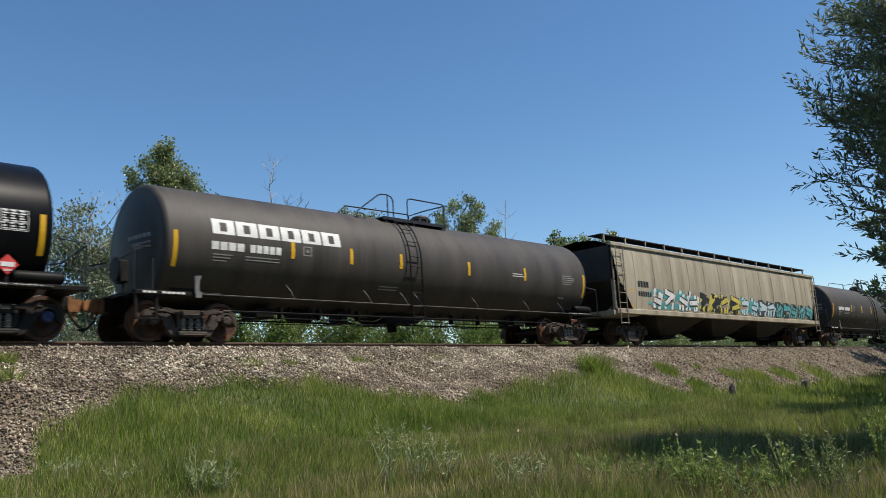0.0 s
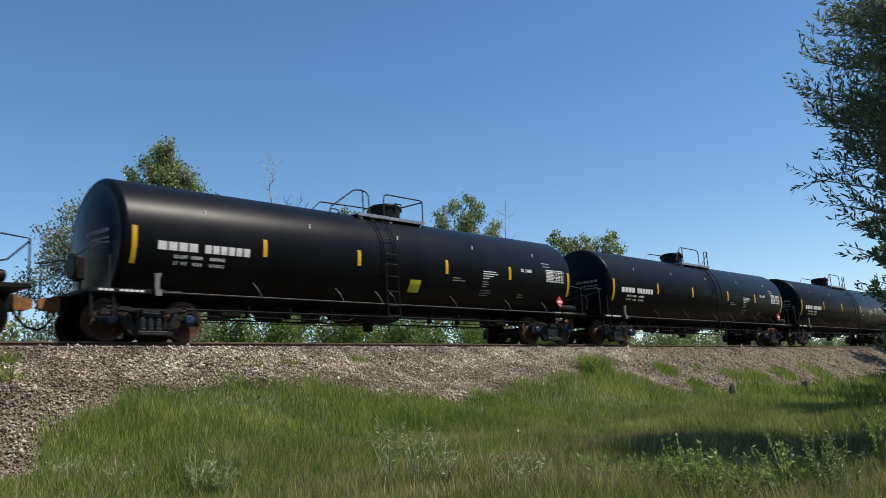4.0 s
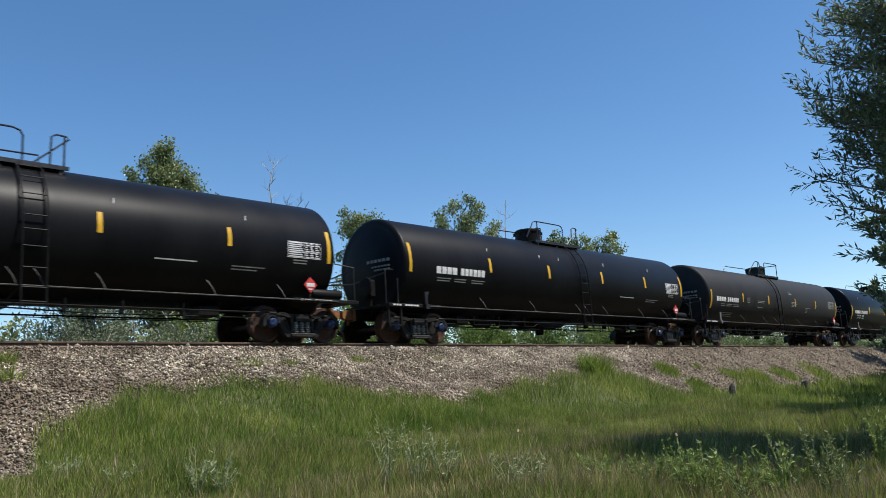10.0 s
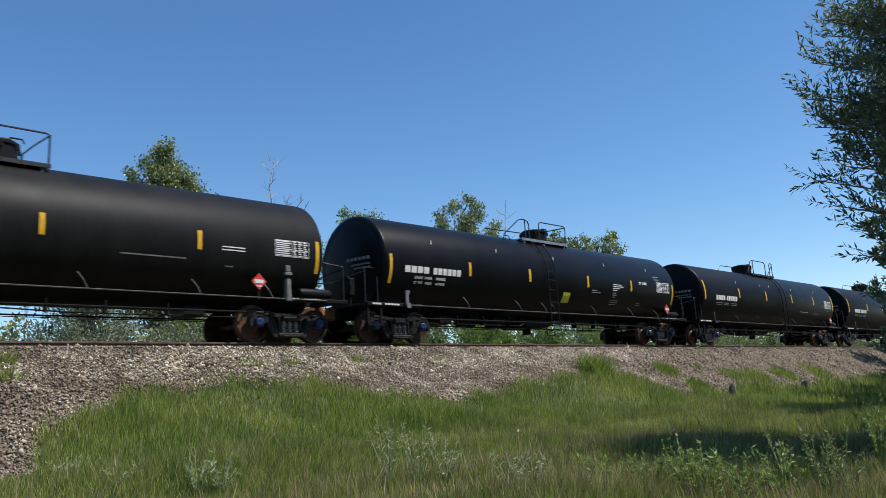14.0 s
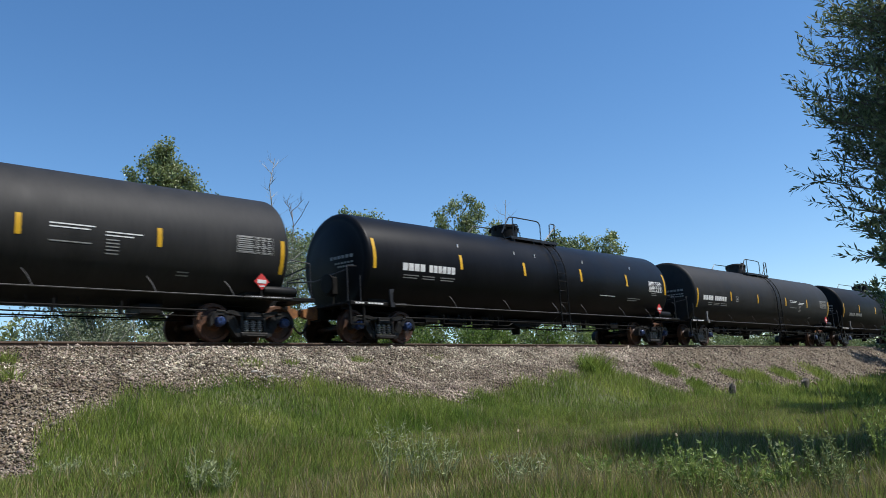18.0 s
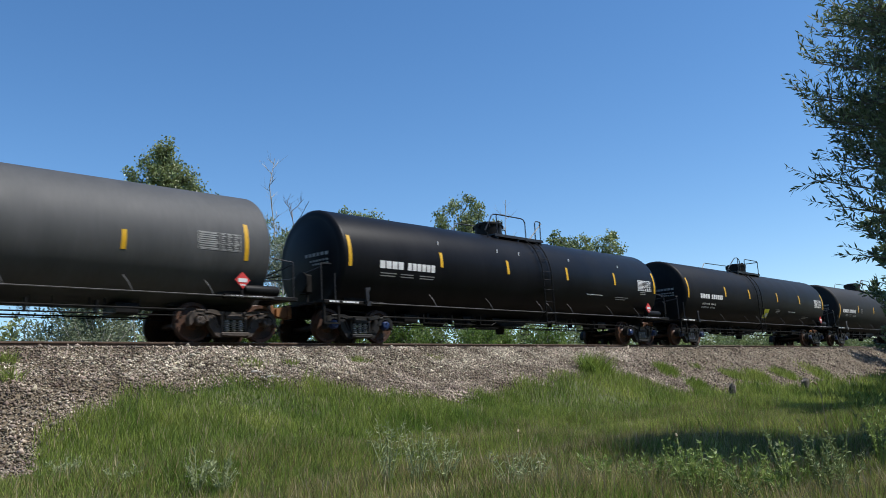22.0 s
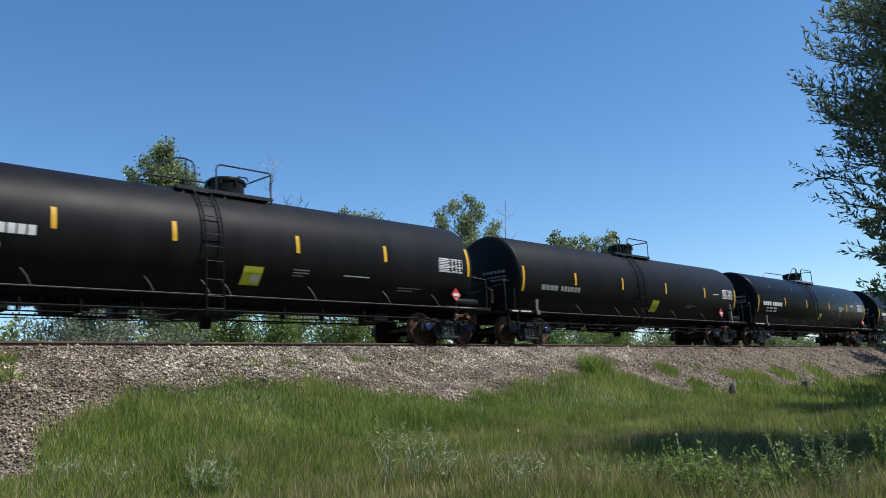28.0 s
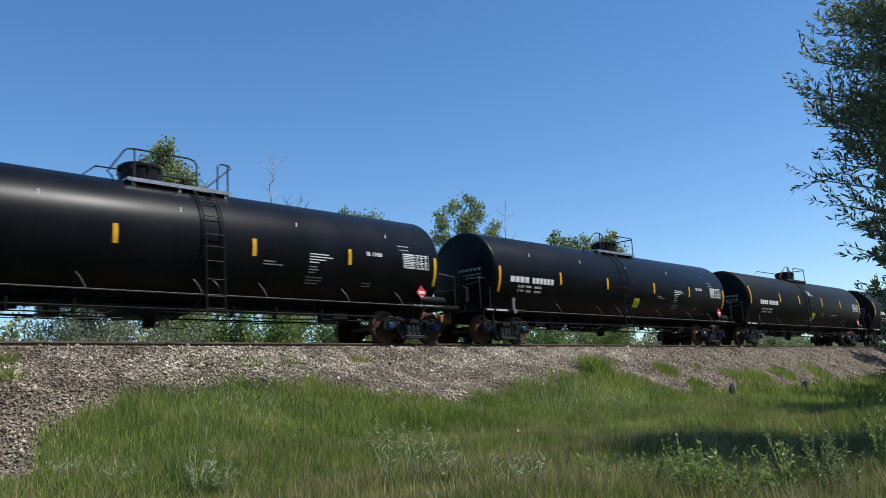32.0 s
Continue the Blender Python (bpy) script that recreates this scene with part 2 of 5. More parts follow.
def edge(x):
    return np.interp(x, EDGE_X, EDGE_Y) + 0.12 * np.sin(np.asarray(x) * 3.1) + 0.08 * np.sin(np.asarray(x) * 7.3)


def sheet(name, xs, ys, height, material):
    X, Y = np.meshgrid(xs, ys, indexing="ij")
    V = np.stack([X, Y, height(X, Y)], -1).reshape(-1, 3)
    a = np.arange(len(xs) * len(ys)).reshape(len(xs), len(ys))
    F = np.stack([a[:-1, :-1], a[1:, :-1], a[1:, 1:], a[:-1, 1:]], -1).reshape(-1, 4)
    me = bulk(name, V, F, material)
    me.polygons.foreach_set("use_smooth", [True] * len(me.polygons))
    return me


XS = np.concatenate([[-2500, -1200, -600, -300, -150, -80, -40], np.arange(-20, 90, 0.5), [95, 110, 140, 200, 320, 600, 1200, 2500]])
YS = np.concatenate([[-2500, -1000, -400, -150, -80, -50], np.arange(-36, 30, 0.5), [32, 40, 60, 100, 200, 500, 1200, 2500]])
tagged(new("ground", sheet("ground", XS, YS, land, SOIL)), "grassy soil falling from the embankment to a meadow", "ground", kind="structure")
BX = np.concatenate([[-600, -300, -100, -40], np.arange(-15, 80, 0.25), [90, 120, 200, 400, 700]])
BY = np.concatenate([np.arange(-7.0, -1.9, 0.15), [-1.9, -1.6, -1.0, 0, 1.0, 1.6, 1.9], np.arange(2.0, 4.2, 0.2)])


def bed_height(X, Y):
    under = (Y < edge(X)) | (Y > 3.6)
    crown = 0.012 * (np.sin(X * 5.1 + Y * 3) * np.sin(Y * 6.3 + X) + np.sin(X * 11 + 3 * Y) * 0.5)
    flat = np.where(np.abs(Y) < 0.6, -0.06, 0.0)
    return land(X, Y) + np.where(under, -0.15, 0.035) + flat + crown * (np.abs(Y) > 1.7)


bed = tagged(new("ballast", sheet("ballast", BX, BY, bed_height, BED)), "sloping bed of crushed grey-brown railway stone", "ballast", kind="structure")

# loose stones on the shoulder and slope
rng = np.random.default_rng(4)


def stones(count, x0, x1, power, size0, size1, y0=-1.5, y1=-6.8, strewn=None):
    x = x0 + (x1 - x0) * rng.random(count) ** power
    y = y0 + rng.random(count) * (y1 - y0)
    keep = y > edge(x) - 0.25 * rng.random(count)
    if strewn:
        keep &= rng.random(count) < strewn(x, y)
    x, y = x[keep], y[keep]
    n = len(x)
    s = rng.uniform(size0, size1, n) * np.where(rng.random(n) < 0.03, 1.9, 1)
    base = np.array([(1, 0, 0), (-1, 0, 0), (0, 1, 0), (0, -1, 0), (0, 0, 1), (0, 0, -1)], float)
    tri = np.array([(0, 2, 4), (2, 1, 4), (1, 3, 4), (3, 0, 4), (2, 0, 5), (1, 2, 5), (3, 1, 5), (0, 3, 5)])
    V = base[None] * rng.uniform(0.45, 1.5, (n, 6, 1)) + rng.normal(0, 0.3, (n, 6, 3))
    a = rng.random(n) * 6.283
    c, sn = np.cos(a)[:, None], np.sin(a)[:, None]
    V = np.stack([V[..., 0] * c - V[..., 1] * sn, V[..., 0] * sn + V[..., 1] * c, V[..., 2] * 0.75], -1) * s[:, None, None]
    V += np.stack([x, y, land(x, y) + 0.055 + s * rng.uniform(0.0, 0.6, n)], -1)[:, None]
    F = tri[None] + (np.arange(n) * 6)[:, None, None]
    return V.reshape(-1, 3), F.reshape(-1, 3)


V1, F1 = stones(112000, 1.0, 26.0, 1.0, 0.009, 0.031)
V2, F2 = stones(26000, 24.0, 70.0, 1.3, 0.018, 0.04)
V3, F3 = stones(48000, 1.0, 34.0, 1.0, 0.011, 0.03, -1.9, -3.9,
                lambda x, y: (0.75 + 0.35 * np.sin(x * 1.3) * np.sin(x * 0.47 + 2)) * np.exp(-((x - 13.5) / 8.5) ** 2 - ((y + 2.6 + 0.12 * np.sin(x * 0.9)) / 0.62) ** 2))
pale = part("pale_stones", bulk("pale_stones", V3, F3, PALESTONE), None, bed, "finer pale stones strewn along the shoulder")
pale["kind"] = "stuff"
loose = part("ballast_stones", bulk("ballast_stones", np.vstack([V1, V2]), np.vstack([F1, F2 + len(V1)]), STONE), None, bed,
             "angular crushed grey and brown stones")
loose["kind"] = "stuff"

# ------------------------------------------------------------------ track
RAIL_PROFILE = [(-0.075, -0.172), (0.075, -0.172), (0.07, -0.158), (0.012, -0.14), (0.01, -0.05), (0.036, -0.036), (0.036, -0.006),
                (0.028, 0.0), (-0.028, 0.0), (-0.036, -0.006), (-0.036, -0.036), (-0.01, -0.05), (-0.012, -0.14), (-0.07, -0.158)]
for side, words in ((-1, "nearer to the meadow"), (1, "nearer to the trees")):
    g = Geo()
    n = len(RAIL_PROFILE)
    xs = [-620, -60, 0, 40, 80, 160, 720]
    g.add([(x, side * 0.755 + y, z) for x in xs for y, z in RAIL_PROFILE],
          [(i * n + j, i * n + (j + 1) % n, (i + 1) * n + (j + 1) % n, (i + 1) * n + j) for i in range(len(xs) - 1) for j in range(n)])
    rail = tagged(new("rail", g.mesh("rail", RAILSTEEL)), "long brown steel rail with a polished head, " + words, "rail", "rails of the track")
    part("running_surface", Geo().box((50, side * 0.755, 0.0005), (1340, 0.05, 0.002)), RAILTOP, rail, "polished top of the rail head")
tie = tagged(new("railway_tie", Geo().box((0, 0, -0.265), (0.23, 2.6, 0.18), bevel=0.01).mesh("railway_tie", TIEWOOD)),
             "dark creosoted timber tie bedded in stone", "railway tie", "ties of the track")
tie.matrix_basis = pose(-8, 0, 0)
for i in range(1, 150):
    copy_thing(tie, pose(-8 + i * 0.55, 0.02 * math.sin(i * 2.3), 0, 0, 0, 0.8 * math.sin(i * 1.7)))

# ------------------------------------------------------------------ rolling stock
R_TANK, Z_TANK = 1.466, 2.272
WHEEL_R = 0.457


def on_tank(x, z, out=0.004):
    """A point on the flank that faces the meadow."""
    d = z - Z_TANK
    return (x, -math.sqrt(max(R_TANK * R_TANK - d * d, 0.01)) - out, z)


def decal(g, x0, x1, z0, z1, slant=0.0, out=0.005, steps=2):
    """A thin patch that follows the tank's flank."""
    vs = []
    for i in range(steps + 1):
        z = z0 + (z1 - z0) * i / steps
        s = slant * i / steps
        vs += [on_tank(x0 + s, z, out), on_tank(x1 + s, z, out)]
    g.add(vs, [(2 * i, 2 * i + 1, 2 * i + 3, 2 * i + 2) for i in range(steps)])


def lettering(g, x0, z0, chars, w, h, gap, put=decal):
    """A row of plain bars in place of characters."""
    x = x0
    for ch in chars:
        if ch != " ":
            put(g, x, x + w, z0, z0 + h)
        x += w + gap
    return x


def wheelset_mesh():
    g = Geo()
    for s in (-1, 1):
        prof = [(-0.07, 0.08), (-0.07, 0.16), (-0.02, 0.2), (-0.02, 0.36), (-0.06, 0.38), (-0.06, WHEEL_R - 0.003), (0.045, WHEEL_R + 0.003),
                (0.06, WHEEL_R + 0.024), (0.075, WHEEL_R + 0.02), (0.075, 0.39), (0.03, 0.36), (0.03, 0.2), (0.08, 0.16), (0.08, 0.08)]
        g.lathe([(s * (0.755 - a), r) for a, r in prof], "y", n=24)
    g.lathe([(-1.05, 0.075), (1.05, 0.075)], "y", n=12)
    return g.mesh("wheelset", TREAD, True)


def side_frame_mesh(mat):
    """A cast side frame: dipped top chord, rounded hoods over the bearings, open triangles and a spring seat."""
    g = Geo()
    half = [(0.0, 0.6), (0.42, 0.6), (0.6, 0.64), (0.7, 0.66), (0.7, 0.73), (0.55, 0.73), (0.4, 0.69), (0.0, 0.68)]
    g.slab(half[:-1] + [(-x, z) for x, z in reversed(half[1:-1])], -0.1, 0.1)
    for k in (-1, 1):
        ring = [(0.889 + 0.27 * math.cos(a), 0.455 + 0.27 * math.sin(a)) for a in (radians(-25 + 14.6 * i) for i in range(15))]
        ring += [(0.889 + 0.16 * math.cos(a), 0.455 + 0.16 * math.sin(a)) for a in (radians(180 - 14.4 * i) for i in range(14))]
        g.slab([(k * x, z) for x, z in (ring if k > 0 else reversed(ring))], -0.1, 0.1)
        arm = [(0.68, 0.5), (0.6, 0.62), (0.52, 0.6), (0.36, 0.28), (0.33, 0.08), (0.47, 0.12), (0.66, 0.36)]
        g.slab([(k * x, z) for x, z in (arm if k > 0 else reversed(arm))], -0.085, 0.085)
        g.slab([(k * x, z) for x, z in ((0.56, 0.56), (0.5, 0.54), (0.41, 0.34), (0.43, 0.3))][:: k], -0.115, -0.08)
        g.box((k * 0.31, 0, 0.42), (0.07, 0.17, 0.4), bevel=0.02)
        g.box((k * 0.72, -0.11, 0.66), (0.12, 0.03, 0.05), bevel=0.01)
        g.box((k * 0.889, -0.02, 0.7), (0.2, 0.2, 0.05), bevel=0.015)
        g.box((k * 0.24, -0.13, 0.63), (0.05, 0.05, 0.09), bevel=0.01)
    g.box((0, -0.02, 0.16), (0.72, 0.24, 0.1), bevel=0.025)
    g.box((0, -0.05, 0.13), (0.5, 0.24, 0.03), bevel=0.01)
    g.box((0, -0.03, 0.55), (0.46, 0.2, 0.1), bevel=0.02)
    return g.mesh("side_frame", mat)


def spring_mesh():
    g = Geo()
    prof = [(0.22, 0.04)]
    for i in range(5):
        z = 0.25 + i * 0.05
        prof += [(z - 0.018, 0.045), (z, 0.082), (z + 0.018, 0.045)]
    g.lathe(prof + [(0.5, 0.04)], "z", n=10)
    return g.mesh("spring", SPRINGSTEEL)


def cap_mesh(mat):
    g = Geo()
    g.lathe([(-0.1, 0.04), (-0.1, 0.09), (-0.075, 0.115), (0.06, 0.12)], "y", n=14)
    for k in range(3):
        a = 2.094 * k
        g.box((0.06 * math.cos(a), -0.105, 0.06 * math.sin(a)), (0.03, 0.03, 0.03))
    return g.mesh("bearing_cap", mat)


def bolster_mesh():
    g = Geo()
    g.box((0, 0, 0.58), (0.4, 2.0, 0.2), bevel=0.03)
    g.lathe([(0.66, 0.2), (0.76, 0.2)], "z", n=16)
    for s in (-1, 1):
        g.box((s * 0.42, 0, 0.4), (0.1, 1.7, 0.12), bevel=0.02)
        g.box((s * 0.38, -0.75, 0.42), (0.07, 0.14, 0.3), bevel=0.02)
        g.box((s * 0.38, 0.75, 0.42), (0.07, 0.14, 0.3), bevel=0.02)
    return g.mesh("truck", DARKSTEEL)


WHEELSET, SPRINGS, BOLSTER = wheelset_mesh(), spring_mesh(), bolster_mesh()
FRAMES = {"dark": side_frame_mesh(FRAMESTEEL), "brown": side_frame_mesh(BROWNSTEEL)}
CAPS = {"dark": cap_mesh(BLUECAP), "brown": cap_mesh(BROWNSTEEL)}


def add_truck(car, x, look_of):
    """A two-axle truck under a car, with its middle at x."""
    t = part("truck", BOLSTER, None, car, "grimy cast-steel two-axle truck", at=pose(x, 0, 0))
    for s in (-1, 1):
        part("side_frame", FRAMES[look_of], None, t, at=pose(0, s * 1.0, 0))
        for a in (-0.889, 0.889):
            part("bearing_cap", CAPS[look_of], None, t, "blue-painted bearing end cap" if look_of == "dark" else "", at=pose(a, s * 1.06, WHEEL_R, 0, 0, 0 if s < 0 else 180))
    for a in (-0.18, 0.0, 0.18):
        part("spring", SPRINGS, None, t, "coil spring", at=pose(a, -1.05, 0))
    for a in (-0.889, 0.889):
        part("wheelset", WHEELSET, None, t, "rusty steel wheelset", at=pose(a, 0, WHEEL_R))
    return t


def coupler_mesh():
    g = Geo()
    g.slab([(-0.68, 0.72), (-0.66, 0.96), (-0.98, 0.98), (-1.12, 0.93), (-1.12, 0.75), (-0.98, 0.7)], -0.12, 0.03)
    g.slab([(-0.7, 0.68), (-0.7, 1.02), (-0.8, 1.02), (-0.8, 0.68)], -0.17, 0.15)
    g.tube([(-0.9, -0.05, 0.72), (-0.9, -0.05, 0.55)], 0.035, 6)
    return g.mesh("coupler", RUSTY)


def lever_mesh():
    g = Geo().box((-0.4, 0, 0.84), (0.62, 0.15, 0.15), bevel=0.02)
    g.tube([(-0.72, -0.15, 0.98), (-0.72, -0.8, 1.0), (-0.66, -1.2, 1.0), (-0.66, -1.2, 0.78)], 0.014, 5)
    return g.mesh("cut_lever", DARKSTEEL)


def hose_mesh():
    return Geo().tube([(-0.6, 0.3, 0.8), (-0.72, 0.28, 0.55), (-0.88, 0.24, 0.38), (-1.02, 0.16, 0.32), (-1.14, 0.1, 0.33)], 0.026, 7).mesh("air_hose", DARKSTEEL)


COUPLER, LEVER, HOSE = coupler_mesh(), lever_mesh(), hose_mesh()


def tank_mesh(mat):
    n = 56
    head = []
    for i in range(7):
        r = 0.02 + (R_TANK - 0.24) * i / 6
        head.append((0.07 - 0.2 * (1 - (r / (R_TANK - 0.22)) ** 2), r))
    for i in range(7):
        a = math.pi / 2 * i / 6
        head.append((0.2 - 0.13 * math.cos(a), R_TANK - 0.2 + 0.2 * math.sin(a)))
    prof = head + [(8.15, R_TANK)] + [(16.3 - x, r) for x, r in reversed(head)]
    return Geo().lathe(prof, "x", (0, 0, Z_TANK), n).mesh("tank", mat, True)


def ladder_mesh(xa, xb):
    g = Geo()
    path = []
    for i in range(9):
        a = radians(68 - i * 8.5)
        path.append((-(R_TANK + 0.09) * math.cos(a), Z_TANK + (R_TANK + 0.09) * math.sin(a)))
    path += [(-1.56, 1.6), (-1.56, 1.1), (-1.58, 0.55)]
    for x in (xa, xb):
        g.tube([(x + (0.2 * max(0, (z - 2.9)) * 0.4), y, z) for y, z in path], 0.022, 6)
    k = 0.0
    for i in range(len(path) - 1):
        (y0, z0), (y1, z1) = path[i], path[i + 1]
        n = max(1, round(math.hypot(y1 - y0, z1 - z0) / 0.34)) if i >= 7 else (1 if i % 2 else 0)
        for j in range(n):
            f = (j + 0.5) / n
            y, z = y0 + (y1 - y0) * f, z0 + (z1 - z0) * f
            d = 0.08 * max(0, z - 2.9)
            g.tube([(xa + d, y, z), (xb + d, y, z)], 0.013, 5)
    for x, w in ((xa, -0.12), (xb, 0.12)):
        g.tube([(x, -1.56, 1.0), (x + w, -1.2, 0.75)], 0.018, 5)
    return g.mesh("ladder", DARKSTEEL)


def platform_mesh(mat):
    g = Geo()
    g.box((8.35, -0.62, 3.64), (2.6, 0.42, 0.035))
    g.box((8.35, -0.84, 3.62), (2.62, 0.02, 0.09))
    for i in range(22):
        g.box((7.1 + i * 0.119, -0.62, 3.664), (0.02, 0.42, 0.014))
    for x in (7.2, 8.3, 9.5):
        g.box((x, -0.6, 3.55), (0.06, 0.44, 0.16))
    return g.mesh("platform", mat)


def handrail(pts, r=0.021):
    return Geo().tube(pts, r, 6)


LADDER = ladder_mesh(7.36, 7.8)
LADDER_L = ladder_mesh(8.55, 9.02)
PLATFORM, PLATFORM_DARK = platform_mesh(GRATE), platform_mesh(RAILWORK)
RAIL_A = handrail([(6.1, -0.78, 3.45), (6.1, -0.8, 3.64), (6.14, -0.8, 3.72), (6.9, -0.8, 4.26), (7.02, -0.8, 4.31), (7.27, -0.8, 4.33), (7.43, -0.8, 4.28), (7.5, -0.8, 4.17), (7.5, -0.8, 3.64)]).mesh("handrail", RAILWORK)
RAIL_A2 = Geo().tube([(7.26, -0.82, 4.32), (7.26, -0.82, 3.58)], 0.021, 6).mesh("handrail", RAILWORK)
RAIL_A3 = Geo().tube([(6.1, -0.8, 3.64), (6.25, -0.8, 3.67), (6.36, -0.8, 3.64), (6.4, -0.8, 3.52)], 0.018, 6).mesh("handrail", RAILWORK)
RAIL_B = handrail([(8.07, -0.8, 3.66), (8.07, -0.8, 4.2), (8.1, -0.8, 4.29), (8.2, -0.8, 4.33), (9.55, -0.8, 4.33), (9.64, -0.8, 4.3), (9.62, -0.8, 3.5)]).mesh("handrail", RAILWORK)
RAIL_B2 = handrail([(9.62, -0.78, 4.28), (9.62, 0.1, 4.3), (9.62, 0.78, 4.28), (9.62, 0.8, 3.5)]).mesh("handrail", RAILWORK)
LOOP_A = handrail([(6.76, -0.78, 3.5), (6.7, -0.8, 3.64), (6.6, -0.8, 3.72), (6.98, -0.8, 4.27), (7.06, -0.8, 4.32), (7.22, -0.8, 4.34), (8.54, -0.8, 4.34), (8.68, -0.8, 4.3), (8.74, -0.8, 4.2), (8.74, -0.8, 3.6)]).mesh("handrail", RAILWORK)
LOOP_A2 = handrail([(7.2, -0.82, 4.33), (7.2, -0.82, 3.5)]).mesh("handrail", RAILWORK)
LOOP_B = handrail([(8.95, -0.8, 3.66), (9.66, -0.8, 4.28), (9.6, -0.8, 4.33), (9.39, -0.8, 4.34), (9.3, -0.8, 4.28), (9.28, -0.8, 3.62)]).mesh("handrail", RAILWORK)
LOOP_B2 = handrail([(9.56, -0.82, 4.33), (9.56, -0.82, 3.5)]).mesh("handrail", RAILWORK)
RAIL_C = handrail([(6.2, 0.8, 3.6), (7.0, 0.8, 4.3), (9.6, 0.8, 4.33), (9.62, 0.8, 3.5)]).mesh("handrail", RAILWORK)


def dome_mesh(mat, r=0.47, h0=3.55, h1=4.16, xc=8.8):
    g = Geo()
    g.lathe([(h0, r), (h1 - 0.06, r), (h1 - 0.06, r + 0.03), (h1, r + 0.03), (h1, r - 0.02)], "z", (xc, 0, 0), 28)
    for k in range(8):
        a = k * 0.785
        g.box((xc + (r + 0.03) * math.cos(a), (r + 0.03) * math.sin(a), h1 - 0.1), (0.05, 0.05, 0.12))
    return g.mesh("manway", mat, True)


def lid_mesh(mat, r=0.45, h=4.16, xc=8.8):
    g = Geo()
    g.lathe([(h, r), (h + 0.05, r - 0.02), (h + 0.09, r * 0.5), (h + 0.1, 0.05)], "z", (xc, 0, 0), 24)
    g.tube([(xc + 0.22, -0.2, h + 0.05), (xc + 0.26, -0.2, h + 0.14), (xc + 0.5, -0.2, h + 0.14), (xc + 0.54, -0.2, h + 0.05)], 0.02, 6)
    return g.mesh("lid", mat, True)


def side_pipe_mesh():
    return Geo().tube([(0.75, -1.5, 1.0), (16.2, -1.5, 1.0)], 0.016, 6).mesh("side_rail", BRACKETGREY)


BRACKET = Geo().tube([(-0.16, -1.36, 1.36), (-0.07, -1.44, 1.2), (0.0, -1.5, 1.0)], 0.012, 5).mesh("bracket", BRACKETGREY)
SIDEPIPE = side_pipe_mesh()


def stub_sill_mesh():
    g = Geo()
    g.box((0.55, 0, 0.86), (2.5, 0.36, 0.3), bevel=0.02)
    g.slab([(-0.5, 0.98), (-0.5, 1.1), (1.7, 1.1), (2.4, 0.85), (1.6, 0.85)], -0.55, 0.55)
    g.slab([(0.45, 1.05), (0.25, 1.8), (0.9, 1.25), (1.5, 1.05)], -1.0, -0.94)
    g.slab([(0.45, 1.05), (0.25, 1.8), (0.9, 1.25), (1.5, 1.05)], 0.94, 1.0)
    g.box((-0.55, 0, 0.86), (0.12, 0.42, 0.4), bevel=0.02)
    return g.mesh("stub_sill", DARKSTEEL)


def end_platform_mesh():
    g = Geo()
    g.box((-0.35, 0, 1.02), (0.5, 2.9, 0.06), bevel=0.01)
    for i in range(9):
        g.box((-0.35, -1.3 + i * 0.325, 1.055), (0.5, 0.02, 0.02))
    g.box((0.4, -1.42, 1.0), (2.0, 0.12, 0.1), bevel=0.015)
    g.box((0.4, 1.42, 1.0), (2.0, 0.12, 0.1), bevel=0.015)
    g.box((-0.56, -1.4, 0.7), (0.06, 0.06, 0.55))
    g.box((-0.1, -1.4, 0.7), (0.06, 0.06, 0.55))
    g.box((-0.33, -1.42, 0.45), (0.5, 0.05, 0.04))
    return g.mesh("end_platform", DARKSTEEL)


def end_rail_mesh():
    g = Geo()
    g.tube([(-0.58, -1.35, 1.0), (-0.58, -1.35, 1.95), (-0.55, -1.3, 2.0), (-0.1, -1.15, 2.05)], 0.02, 6)
    g.tube([(-0.58, -1.35, 1.9), (-0.6, 0, 1.75), (-0.58, 1.35, 1.9)], 0.02, 6)
    g.tube([(-0.58, 1.35, 1.0), (-0.58, 1.35, 1.95), (-0.1, 1.15, 2.05)], 0.02, 6)
    g.tube([(-0.2, -1.42, 1.0), (-0.2, -1.42, 1.75)], 0.018, 6)
    return g.mesh("end_handrail", RAILWORK)


def flag_post_mesh(mat):
    g = Geo()
    g.slab([(0.74, 1.0), (0.73, 1.34), (0.72, 1.4), (0.88, 1.42), (0.88, 1.36), (0.84, 1.3), (0.84, 0.94)], -1.55, -1.51)
    g.box((0.8, -1.58, 0.98), (0.14, 0.02, 0.14))
    return g.mesh("jacking_bracket", mat)


def reservoir_mesh():
    return Geo().lathe([(-0.5, 0.05), (-0.47, 0.11), (-0.4, 0.13), (0.4, 0.13), (0.47, 0.11), (0.5, 0.05)], "x", n=16).mesh("air_reservoir", SATIN, True)


def valve_mesh():
    g = Geo()
    g.slab([(6.9, 0.86), (7.35, 0.62), (8.5, 0.62), (8.95, 0.86)], -0.55, 0.55)
    g.lathe([(0.4, 0.14), (0.64, 0.16)], "z", (7.95, 0, 0), 14)
    g.tube([(7.95, -0.5, 0.6), (7.95, -0.9, 0.5), (7.95, -0.9, 0.3)], 0.02, 5)
    g.tube([(8.35, -0.5, 0.6), (8.35, -0.9, 0.45), (8.35, -0.9, 0.3), (8.0, -0.9, 0.3)], 0.015, 5)
    return g.mesh("outlet_valve", DARKSTEEL)


